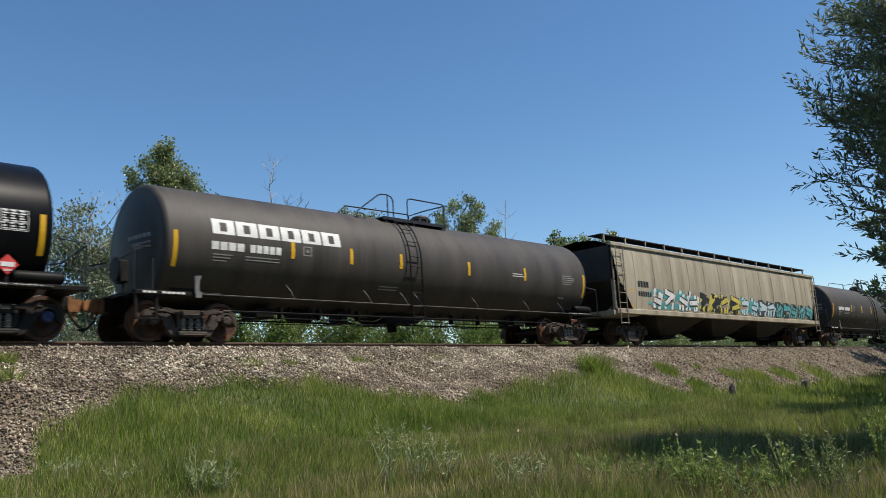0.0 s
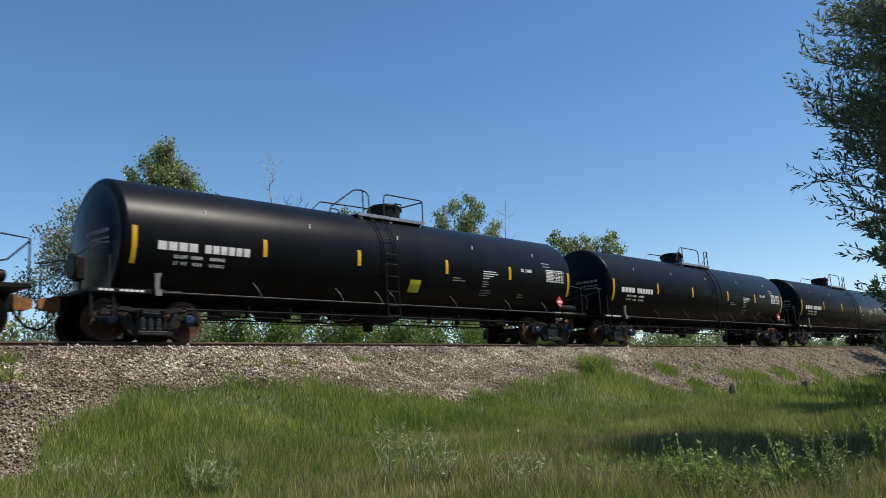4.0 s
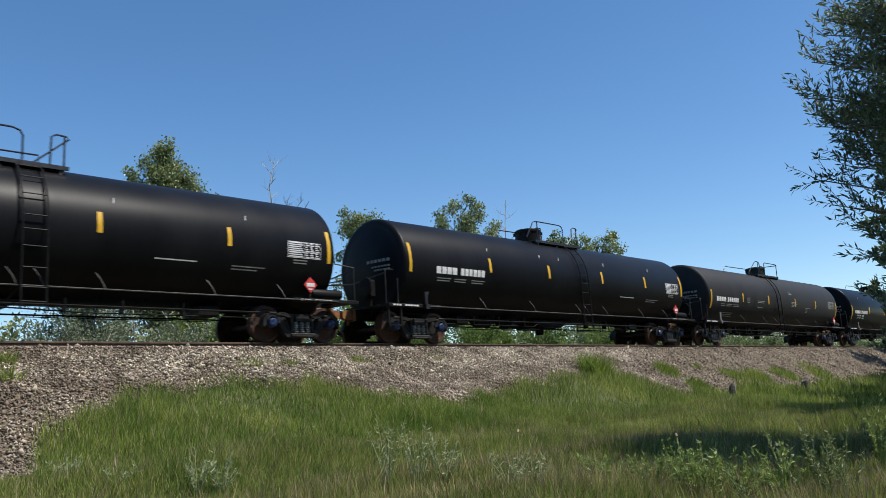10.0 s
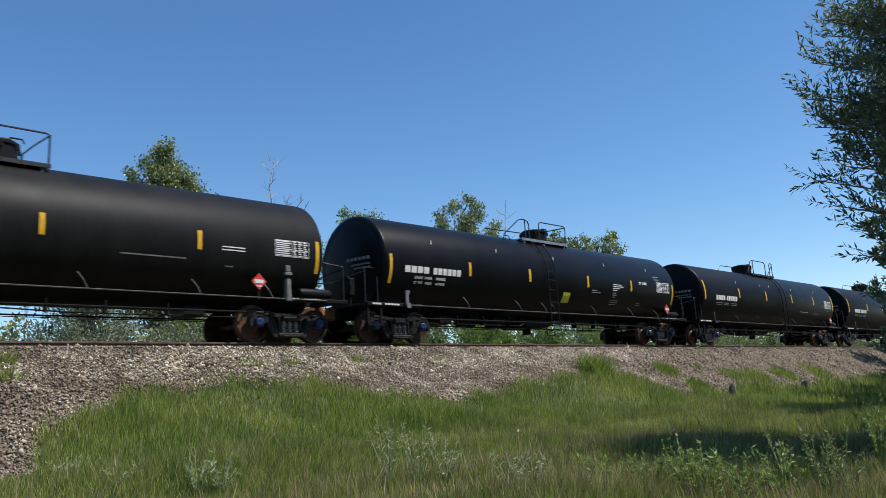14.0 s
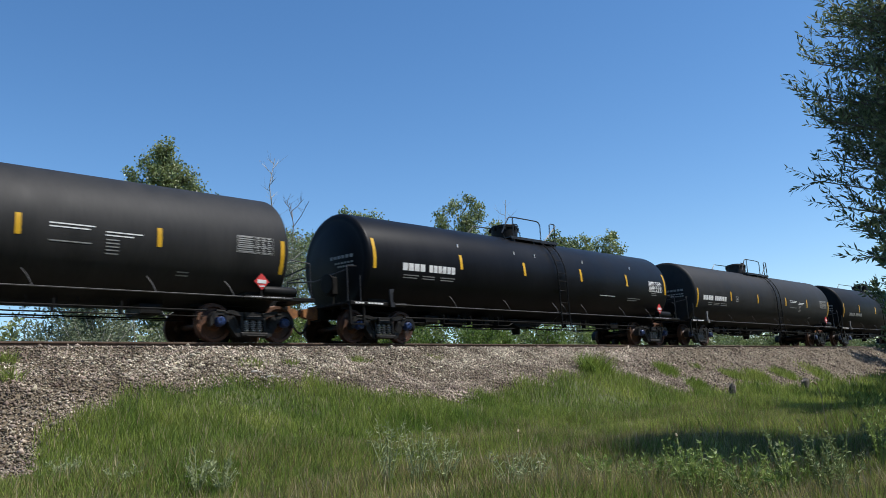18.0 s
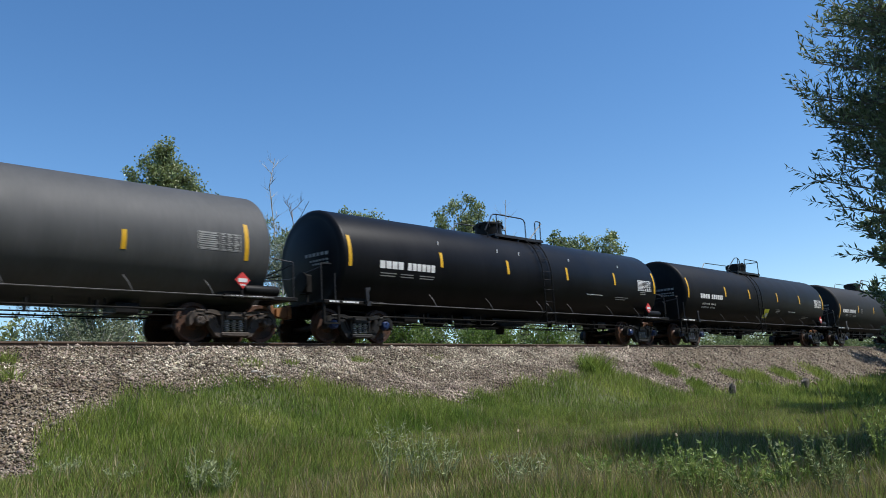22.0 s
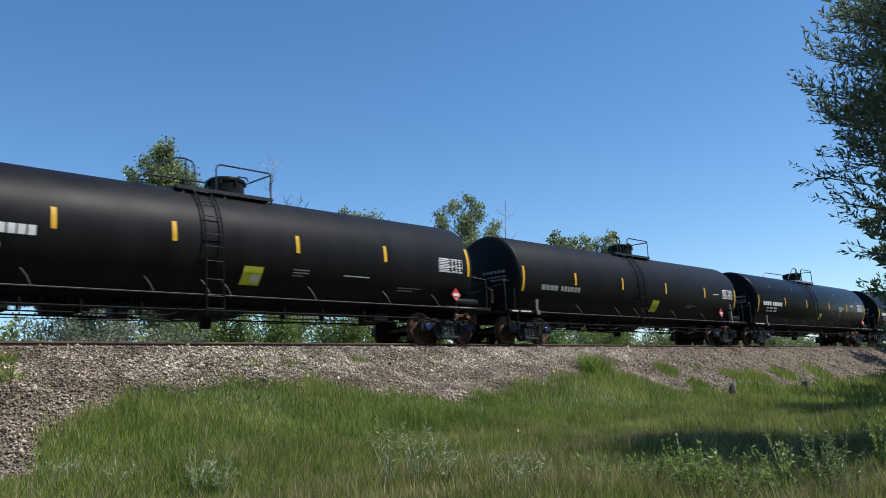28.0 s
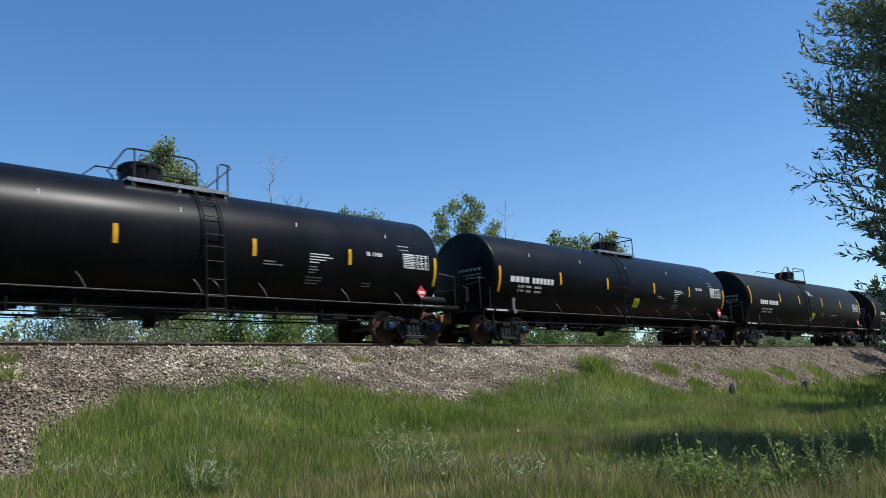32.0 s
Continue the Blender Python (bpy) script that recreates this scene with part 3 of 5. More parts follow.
def brake_rig_mesh():
    g = Geo()
    g.tube([(2.0, -0.95, 0.72), (14.2, -0.95, 0.72)], 0.022, 6)
    g.tube([(2.0, -0.8, 0.6), (6.6, -0.8, 0.6), (6.9, -0.8, 0.72), (10.0, -0.8, 0.6), (14.2, -0.8, 0.6)], 0.016, 6)
    g.tube([(2.2, 0.4, 0.66), (14, 0.4, 0.66)], 0.02, 6)
    for x in (3.4, 4.6, 5.9, 9.6, 10.8, 12.2):
        g.box((x, -0.88, 0.72), (0.03, 0.18, 0.28))
    for x in (3.0, 12.9):
        g.box((x, -0.5, 0.72), (0.5, 0.7, 0.24), bevel=0.03)
    g.tube([(2.4, -0.6, 0.48), (7.0, -0.6, 0.48)], 0.012, 4)
    g.tube([(8.9, -0.6, 0.5), (13.9, -0.6, 0.5)], 0.012, 4)
    for k in range(20):
        x = 2.5 + 0.56 * k + 0.12 * math.sin(k * 2.7)
        if not 6.8 < x < 9.0:
            g.tube([(x, -0.7, 0.95), (x, -0.7, 0.46 + 0.1 * (k % 3))], 0.013, 4)
    for x, w in ((5.0, 0.5), (10.3, 0.42)):
        g.tube([(x, -0.75, 0.8), (x, -0.75, 0.47), (x + w, -0.75, 0.47), (x + w, -0.75, 0.8)], 0.016, 4)
    return g.mesh("brake_rigging", SATIN)


def brake_cylinder_mesh():
    g = Geo()
    g.lathe([(-0.42, 0.06), (-0.4, 0.15), (0.16, 0.15), (0.2, 0.19), (0.27, 0.19), (0.3, 0.07), (0.62, 0.04)], "x", (4.35, -0.45, 0.72), 14)
    g.box((3.95, -0.45, 0.82), (0.1, 0.3, 0.2))
    g.box((4.5, -0.45, 0.82), (0.1, 0.3, 0.2))
    return g.mesh("brake_cylinder", SATIN)


def control_valve_mesh():
    g = Geo()
    g.box((5.55, -0.5, 0.7), (0.34, 0.4, 0.34), bevel=0.03)
    g.box((5.55, -0.74, 0.66), (0.2, 0.1, 0.2), bevel=0.02)
    g.tube([(5.4, -0.6, 0.6), (5.2, -0.7, 0.5), (4.4, -0.7, 0.52)], 0.015, 5)
    g.tube([(5.7, -0.6, 0.6), (6.0, -0.72, 0.5), (7.0, -0.72, 0.52)], 0.015, 5)
    return g.mesh("control_valve", SATIN)


def hand_brake_mesh():
    g = Geo().box((-0.5, -0.55, 1.55), (0.16, 0.34, 0.5), bevel=0.03)
    g.box((-0.45, -0.55, 1.15), (0.06, 0.06, 0.6))
    return g.mesh("hand_brake", DARKSTEEL)


def brake_wheel_mesh():
    g = Geo().lathe([(-0.66, 0.24), (-0.65, 0.28), (-0.61, 0.28), (-0.6, 0.24), (-0.62, 0.22), (-0.64, 0.22)], "x", (0, -0.55, 1.6), 20)
    g.box((-0.63, -0.55, 1.6), (0.03, 0.46, 0.04))
    g.box((-0.63, -0.55, 1.6), (0.026, 0.04, 0.46))
    return g.mesh("brake_wheel", DARKSTEEL)


SILL, ENDPLAT, ENDRAIL = stub_sill_mesh(), end_platform_mesh(), end_rail_mesh()
FLAGPOST, FLAGPOST_DARK = flag_post_mesh(POSTGREY), flag_post_mesh(RAILWORK)
CYLINDER, CONTROL = brake_cylinder_mesh(), control_valve_mesh()
RESERVOIR, VALVE, BRAKERIG, HANDBRAKE, BRAKEWHEEL = reservoir_mesh(), valve_mesh(), brake_rig_mesh(), hand_brake_mesh(), brake_wheel_mesh()
END_POST = Geo().slab([(-0.07, 0.96), (-0.05, 1.5), (0.05, 1.5), (0.07, 0.96)], -1.53, -1.4).box((0, -1.5, 1.62), (0.2, 0.06, 0.07), bevel=0.01).box((0, -1.48, 1.75), (0.12, 0.06, 0.16), bevel=0.01).mesh("end_post", POSTGREY)
FLIP = pose(16.3, 0, 0, 0, 0, 180)


def stripe_mesh(x, z0, z1, w=0.11):
    g = Geo()
    decal(g, x - w / 2, x + w / 2, z0, z1, steps=6)
    return g.mesh("reflector", YELLOW, True)


ENDS = (1.62, 2.43)
MIDS = (2.0, 2.42)


def table_mesh(x0, x1, z0, z1, mat):
    """A ruled table of figures: rows of short bars in a frame."""
    g = Geo()
    for z in (z0, z0 + 0.36 * (z1 - z0), z1):
        decal(g, x0, x1, z - 0.006, z + 0.006, steps=1)
    for x in (x0, x0 + 0.5 * (x1 - x0), x1):
        decal(g, x - 0.006, x + 0.006, z0, z1, steps=2)
    rows = 8
    for i in range(rows):
        z = z0 + (i + 0.3) * (z1 - z0) / rows
        for a, b in ((0.03, 0.46), (0.54, 0.64), (0.68, 0.8), (0.84, 0.96)):
            decal(g, x0 + a * (x1 - x0), x0 + (b - 0.03 * (i % 3)) * (x1 - x0), z, z + 0.028, steps=1)
    return g.mesh("data_table", mat)


def lines_mesh(x, z, widths, mat, h=0.027, pitch=0.07):
    g = Geo()
    for i, w in enumerate(widths):
        decal(g, x, x + w, z - i * pitch, z - i * pitch + h, steps=1)
    return g.mesh("stencil_lines", mat)


def placard(car, x=15.37, z=1.39):
    g = Geo()
    y = -1.47
    g.add([(x - 0.2, y, z), (x, y, z - 0.2), (x + 0.2, y, z), (x, y, z + 0.2), (x - 0.2, y + 0.02, z), (x, y + 0.02, z - 0.2), (x + 0.2, y + 0.02, z), (x, y + 0.02, z + 0.2)],
          [(0, 1, 2, 3), (7, 6, 5, 4), (0, 4, 5, 1), (1, 5, 6, 2), (2, 6, 7, 3), (3, 7, 4, 0)])
    p = part("placard", g, RED, car, "red diamond hazard placard")
    w = Geo().box((x, y - 0.004, z), (0.24, 0.004, 0.09))
    for k in range(3):
        w.box((x - 0.05 + 0.05 * k, y - 0.004, z - 0.11), (0.03, 0.004, 0.04))
    part("placard_bars", w, WHITE, p, "white bar on the placard")
    part("placard_post", Geo().box((x, y + 0.035, z - 0.12), (0.05, 0.03, 0.62)), DARKSTEEL, car)


def font_text(words, size, car, x, z, mat, name="stencil_word"):
    """Readable stencilled words on the flank, each a part of its own."""
    lean = math.degrees(math.asin(max(-1, min(1, (z - Z_TANK) / R_TANK))))
    step = size * 0.56
    k = 0
    for word in ["".join(g) for _, g in itertools.groupby(words, str.isspace)]:
        if word.strip():
            cu = bpy.data.curves.new(name, "FONT")
            cu.body, cu.size, cu.extrude, cu.offset, cu.resolution_u = word, size, 0.001, 0.005, 2
            cu.materials.append(mat)
            maker = new("text_maker", cu)
            me = bpy.data.meshes.new_from_object(maker)
            bpy.data.objects.remove(maker)
            ob = new(name, me)
            ob.parent = car
            ob["kind"] = "stuff"
            ob.matrix_basis = pose(*on_tank(x + k * step, z, 0.012), 90 - lean, 0, 0)
        k += len(word) if word.strip() else 0.5 * len(word)


def tank_car(style, label):
    """A tank car of one style, its rear bearing over x = 0."""
    mat = {"gloss": GLOSS, "worn": WORNGLOSS, "satin": SATIN, "matte": MATTE, "grey": GREYCAR, "cool": COOLGREY}[style["paint"]]
    trucks = style.get("trucks", "dark")
    car = thing("tank_car", label, "tank car", "cars of the freight train")
    part("tank", style["mesh"], mat, car, style.get("tank_label", ""))
    for m in (Matrix.Identity(4), FLIP):
        part("stub_sill", SILL, None, car, at=m)
        part("coupler", COUPLER, None, car, "rusty orange coupler", at=m)
        part("cut_lever", LEVER, None, car, at=m)
        part("air_hose", HOSE, None, car, "black rubber air hose", at=m)
        part("end_platform", ENDPLAT, None, car, at=m)
        part("end_handrail", ENDRAIL, None, car, at=m)
    add_truck(car, 0.889, trucks)
    add_truck(car, 15.371, trucks)
    left = style.get("left")
    gear = pose(style.get("gear", 0), 0, 0)
    part("ladder", LADDER_L if left else LADDER, None, car, "black steel ladder over the flank", at=gear)
    part("platform", PLATFORM if style.get("bright") else PLATFORM_DARK, None, car, "grated walkway beside the manway", at=gear)
    man = part("manway", style["dome"], None, car, at=gear)
    part("lid", style["lid"], None, man)
    for me in (LOOP_A, LOOP_A2, LOOP_B, LOOP_B2, RAIL_C) if left else (RAIL_A, RAIL_A2, RAIL_A3, RAIL_B, RAIL_B2, RAIL_C):
        part("handrail", me, None, car, at=gear)
    side = part("side_rail", SIDEPIPE, None, car)
    for x in (3.43, 5.91, *((8.5, 9.0) if left else (7.25, 7.78)), 10.2, 12.71, 14.6):
        part("bracket", BRACKET, None, side, at=pose(x, 0, 0))
    part("jacking_bracket", FLAGPOST_DARK if style.get("dark_posts") else FLAGPOST, None, car)
    part("air_reservoir", RESERVOIR, None, car, at=pose(16.0, -1.25, 1.2))
    part("outlet_valve", VALVE, None, car)
    part("brake_rigging", BRAKERIG, None, car)
    part("brake_cylinder", CYLINDER, None, car)
    part("control_valve", CONTROL, None, car)
    part("brake_wheel", BRAKEWHEEL, None, part("hand_brake", HANDBRAKE, None, car), "round hand brake wheel")
    ends = style.get("ends", ENDS)
    mids = style.get("mids", MIDS)
    for x in style.get("end_x", (0.317, 15.99)):
        part("reflector", stripe_mesh(x, *ends), None, car, "yellow reflective strip")
    for x in style.get("stripes", (3.54, 6.45, 9.88, 12.8)):
        part("reflector", stripe_mesh(x, *mids), None, car, "yellow reflective strip")
    if style.get("table", True):
        part("data_table", table_mesh(*style.get("table_x", (14.72, 15.72)), 2.06, 2.46, style.get("table_mat", WHITE)), None, car, "white ruled table of figures")
    for x, z, widths, m in style.get("lines", ()):
        for k, w in enumerate(widths):
            part("stencil_line", lines_mesh(x, z - 0.07 * k, (w,), m), None, car)
    if style.get("lime"):
        g = Geo()
        decal(g, *style["lime"], steps=3)
        panel = part("yellow_panel", g, LIME, car, "lime-yellow square panel")
        if style.get("pale_patch"):
            g = Geo()
            xa, xb, za, zb = style["lime"][:4]
            decal(g, xa + 0.5 * (xb - xa), xb - 0.04, za + 0.06, za + 0.55 * (zb - za), out=0.009)
            part("pale_patch", g, WHITE, panel, "pale square in the panel's corner")
    for words, size, x, z in style.get("words", ()):
        font_text(words, size, car, x, z, WHITE)
    if style.get("square"):
        x, z = style["square"]
        g = Geo()
        decal(g, x, x + 0.26, z, z + 0.025, steps=1)
        decal(g, x, x + 0.26, z + 0.215, z + 0.24, steps=1)
        decal(g, x, x + 0.03, z + 0.025, z + 0.215, steps=1)
        decal(g, x + 0.23, x + 0.26, z + 0.025, z + 0.215, steps=1)
        decal(g, x + 0.09, x + 0.17, z + 0.08, z + 0.16, steps=1)
        part("square_mark", g, FADED, car, "small hollow square mark")
    for x in style.get("lugs", ()):
        part("lug", Geo().box(on_tank(x, 2.93, 0.01), (0.03, 0.03, 0.11)), WHITE, car, "small pale lug")
    if style.get("sr"):
        font_text("SR 13450", 0.145, car, 13.36, 2.3, WHITE)
    if style.get("placard", True):
        placard(car, style.get("placard_x", 15.37))
    if style.get("end_post"):
        part("end_post", END_POST, None, car, "pale bracket post on the flank", at=pose(style["end_post"], 0, 0))
    g = Geo()
    decal_end = [(0.9, 2.35, 0.09), (0.7, 2.2, 0.05), (0.6, 2.1, 0.05)]
    for w, z, h in decal_end:
        y0 = -0.95
        n = 6
        for k in range(n):
            a, b = y0 + w * k / n, y0 + w * (k + 0.75) / n
            def hx(y, zz):
                rr = math.hypot(y, zz - Z_TANK) / (R_TANK - 0.22)
                return 0.07 - 0.2 * (1 - rr * rr) - 0.012
            g.add([(hx(a, z), a, z), (hx(b, z), b, z), (hx(b, z + h), b, z + h), (hx(a, z + h), a, z + h)], [(3, 2, 1, 0)])
    tagged(part("end_stencil", g, FADED, car, "small stencilled lines on the tank head"), kind="stuff")
    for x0 in (-0.5, 15.0):
        g = Geo()
        for k in range(9):
            if k != 3:
                g.box((x0 + 0.1 + k * 0.11, -1.485, 1.005), (0.085, 0.004, 0.045))
        part("sill_stencil", g, WHITE, car)
    return car


def car_marks(car, x, z, first, second, size, mat):
    """Bars for the owner's mark and the running figures."""
    w, h = size
    for k in range(first + second):
        wide = w if k < first else w * 0.78
        g = Geo()
        decal(g, x, x + wide, z, z + h)
        part("stencil_bar", g, mat, car)
        x += wide + w * 0.2 + (w * 0.7 if k == first - 1 else 0)


TANKS = {k: tank_mesh(m) for k, m in (("gloss", GLOSS), ("worn", WORNGLOSS), ("satin", SATIN), ("matte", MATTE), ("grey", GREYCAR), ("cool", COOLGREY))}
DOMES = {k: (dome_mesh(m), lid_mesh(m)) for k, m in (("gloss", SATIN), ("worn", SATIN), ("satin", SATIN), ("matte", MATTE), ("cool", COOLGREY))}
DOMES["grey"] = (dome_mesh(GREYCAR, 0.28, 3.6, 4.0, 9.35), lid_mesh(GREYCAR, 0.26, 4.0, 9.35))
DOMES_L = {k: (dome_mesh(m, xc=7.7), lid_mesh(m, xc=7.7)) for k, m in (("gloss", SATIN), ("worn", SATIN), ("matte", MATTE), ("cool", COOLGREY))}


def style(paint, **more):
    dome, lid = (DOMES_L if more.get("left") else DOMES)[paint]
    return dict(paint=paint, mesh=TANKS[paint], dome=dome, lid=lid, **more)


STYLES = {
    "A": (style("gloss", bright=True, sr=True, lugs=(2.05, 5.0, 8.05, 11.2, 14.2), words=[("LD LMT   195800     88800KG", 0.1, 1.24, 1.8), ("LT  WT      90200     40700KG", 0.1, 1.24, 1.66)], stripes=(3.57, 6.51, 9.88, 12.8), lime=(8.44, 8.86, 1.42, 1.76),
                lines=[(10.15, 1.9, (0.34, 0.55), FADED), (11.5, 2.18, (0.6, 0.72, 0.5, 0.3), WHITE), (11.5, 1.86, (0.25, 0.3, 0.2), FADED), (11.45, 1.6, (0.5, 0.5, 0.4), FADED),
                       (14.55, 2.66, (0.42,), FADED), (14.6, 2.55, (0.36,), FADED), (13.3, 1.55, (0.3, 0.3), FADED)]),
          "gloss black tank car with white stencils rolling on the track"),
    "B": (style("worn", left=True, dark_posts=True, lugs=(3.8, 6.5, 7.6, 10.4, 13.6), stripes=(3.78, 6.84, 10.07, 13.1), ends=(1.98, 2.83), mids=(2.18, 2.63),
                lines=[(1.4, 1.86, (0.6, 0.55), FADED), (2.15, 1.86, (0.5, 0.5), FADED), (2.9, 1.86, (0.6, 0.55), FADED), (11.3, 1.75, (1.0,), WHITE), (13.2, 1.72, (0.9, 0.7), FADED), (14.9, 1.98, (0.4, 0.4), FADED)]),
          "gloss black tank car with high yellow strips on the track"),
    "C": (style("satin", dark_posts=True, gear=-0.25, pale_patch=True, words=[("LD LMT  194 100    88000 KG", 0.1, 1.6, 1.74), ("LT  WT   91 900     41700 KG", 0.1, 1.6, 1.6)], stripes=(3.83, 6.4, 9.7, 12.62), ends=(1.98, 2.84), mids=(2.17, 2.62), lime=(8.19, 8.72, 1.34, 1.76, 0.03),
                lines=[(9.6, 1.75, (0.5, 0.5, 0.35), FADED), (11.2, 1.7, (0.9,), WHITE), (13.2, 1.5, (0.9, 0.6), FADED)]),
          "satin black tank car with a lime panel on the track"),
    "G": (style("matte", square=(4.05, 1.98), stripes=(3.56, 6.5, 9.92, 12.8), lines=[(1.3, 1.82, (0.4, 0.4), FADED), (1.85, 1.82, (0.55, 0.5), FADED), (2.55, 1.82, (0.6, 0.6), FADED), (9.4, 2.2, (0.6, 0.7, 0.5, 0.3), FADED), (5.2, 2.1, (0.8, 0.7), FADED), (5.2, 1.8, (0.6,), FADED), (11.3, 1.95, (0.75, 0.3, 0.3, 0.3), FADED),
                                                              (9.2, 2.7, (0.3, 0.4), FADED), (1.6, 1.45, (1.1, 1.0, 1.1), FADED)], table_mat=FADED),
          "dusty matt black tank car with faded stencils on the track"),
    "O": (style("satin", stripes=(3.25, 6.34, 9.62, 13.0), ends=(1.7, 2.52), mids=(2.03, 2.47), lime=(8.6, 9.12, 1.3, 1.74, 0.05), placard_x=14.38, end_post=15.28,
                lines=[(11.4, 1.62, (0.9, 0.5), FADED), (13.79, 2.2, (0.57,), WHITE)]),
          "older satin black tank car with a lime panel on the track"),
    "O2": (style("satin", stripes=(3.1, 6.2, 9.3, 12.7), ends=(1.7, 2.52), mids=(2.03, 2.47), placard_x=14.24, end_post=15.05,
                 lines=[(10.9, 1.8, (1.5,), FADED), (13.27, 2.14, (0.61, 0.61), WHITE), (13.4, 1.7, (0.2,), FADED)]),
           "older satin black tank car with faint stencils on the track"),
    "P": (style("grey", trucks="brown", square=(3.75, 2.12), stripes=(3.44, 5.31, 7.1, 9.92, 12.64), mids=(2.02, 2.44), placard=False, table=False,
                lines=[(12.0, 2.2, (0.5, 0.6), WHITE), (14.7, 2.3, (0.5, 0.7, 0.7, 0.6, 0.5), FADED), (1.25, 1.95, (0.5, 0.45, 0.35), FADED), (2.1, 1.95, (0.95, 0.95), FADED), (14.6, 1.55, (0.3,), WHITE), (6.4, 1.5, (0.7, 0.7), FADED)]),
          "weathered dark grey tank car with dusty trucks on the track"),
    "K": (style("cool", left=True, trucks="brown", stripes=(3.42, 6.6, 9.55, 12.53), ends=(1.87, 2.75), mids=(1.89, 2.31), end_x=(0.7, 15.5), table_x=(14.24, 15.34), square=(3.7, 2.0), lines=[(1.2, 1.82, (1.9,), FADED), (1.3, 1.7, (1.6,), FADED)], table_mat=FADED),
          "faded grey tank car with pale stencils on the track"),
}
# the train from its head to its tail: style, place of the rear bearing along the train
TRAIN = [("P", 268.0), ("P", 227.15), ("AL", 208.68), ("AL", 190.24), ("A", 171.64), ("A", 153.02), ("A", 134.52), ("G", 116.02), ("B", 97.57), ("B", 78.99), ("B", 60.48),
         ("A", 41.86), ("O2", 23.66), ("GL", 5.34), ("B", -13.18), ("GL", -31.84), ("C", -50.34), ("B", -68.88), ("K", -87.21), ("A", -105.77), ("A", -124.44), ("O", -142.79),
         ("C", -161.16), ("C", -179.92), ("A", -198.6), ("AL", -217.2)]
GL_LINES = [(1.3, 1.82, (0.4, 0.4), FADED), (1.85, 1.82, (0.55, 0.5), FADED), (2.55, 1.82, (0.6, 0.6), FADED), (10.5, 2.28, (0.9, 0.8), WHITE), (10.5, 1.93, (0.85,), FADED),
            (11.62, 2.2, (0.8, 0.6), WHITE), (11.64, 2.04, (0.28, 0.28, 0.28, 0.28, 0.28), FADED), (13.3, 1.5, (0.28, 0.28), FADED)]
for old, fresh in (("A", "AL"), ("G", "GL")):
    STYLES[fresh] = (style(STYLES[old][0]["paint"], left=True, **{**{k: v for k, v in STYLES[old][0].items() if k not in ("paint", "mesh", "dome", "lid", "lime")}, **({"lines": GL_LINES} if old == "G" else {})}), STYLES[old][1])
FIRST = {k: tank_car(*v) for k, v in STYLES.items()}
MARKS = {"A": (0.85, 1.955, 4, 6, (0.205, 0.19), WHITE), "B": (1.36, 2.0, 4, 6, (0.19, 0.21), WHITE), "C": (1.38, 2.0, 4, 6, (0.19, 0.2), WHITE), "G": (0.82, 1.95, 4, 6, (0.2, 0.2), WHITE),
         "O": (1.3, 1.79, 4, 6, (0.2, 0.17), FADED), "P": (1.2, 2.07, 4, 5, (0.185, 0.19), WHITE), "K": (1.09, 2.0, 4, 5, (0.2, 0.19), FADED)}
CARS = []
used = set()
for kind, place in TRAIN:
    car = FIRST[kind] if kind not in used else copy_thing(FIRST[kind], pose(0, 0, 0))
    used.add(kind)
    CARS.append((car, place))
for (kind, place), (car, _) in zip(TRAIN, CARS):
    car_marks(car, *MARKS[kind[0]])

# big white blocks and dusty patches on the weathered grey car
for k in range(6):
    x = 1.23 + k * 0.63
    g = Geo()
    decal(g, x, x + 0.58, 2.73, 2.81, steps=1)
    decal(g, x, x + 0.58, 2.44, 2.51, steps=1)
    decal(g, x, x + 0.2, 2.51, 2.73, steps=2)
    decal(g, x + 0.38, x + 0.58, 2.51, 2.73, steps=2)
    part("company_block", g, WHITE, CARS[1][0], "broad plain white block")


# ------------------------------------------------------------------ covered hopper
def scuff(car, x, z, w, h, seed):
    """A ragged pale patch on the tank's flank."""
    rg = random.Random(seed)
    g = Geo()
    n = 18
    ring = []
    for i in range(n):
        a = 2 * math.pi * i / n
        k = rg.uniform(0.45, 1.0)
        ring.append(on_tank(x + math.cos(a) * w * k, z + math.sin(a) * h * k, 0.008))
    g.add([on_tank(x, z, 0.008), *ring], [(0, i + 1, (i + 1) % n + 1) for i in range(n)])
    part("scuff", g, FADED, car, "ragged pale scuff in the paint")


for x, z, w, h, seed in ((8.08, 2.82, 0.34, 0.2, 1), (8.45, 2.72, 0.14, 0.09, 2), (7.72, 2.92, 0.1, 0.05, 3)):
    scuff(CARS[23][0], x, z, w, h, seed)


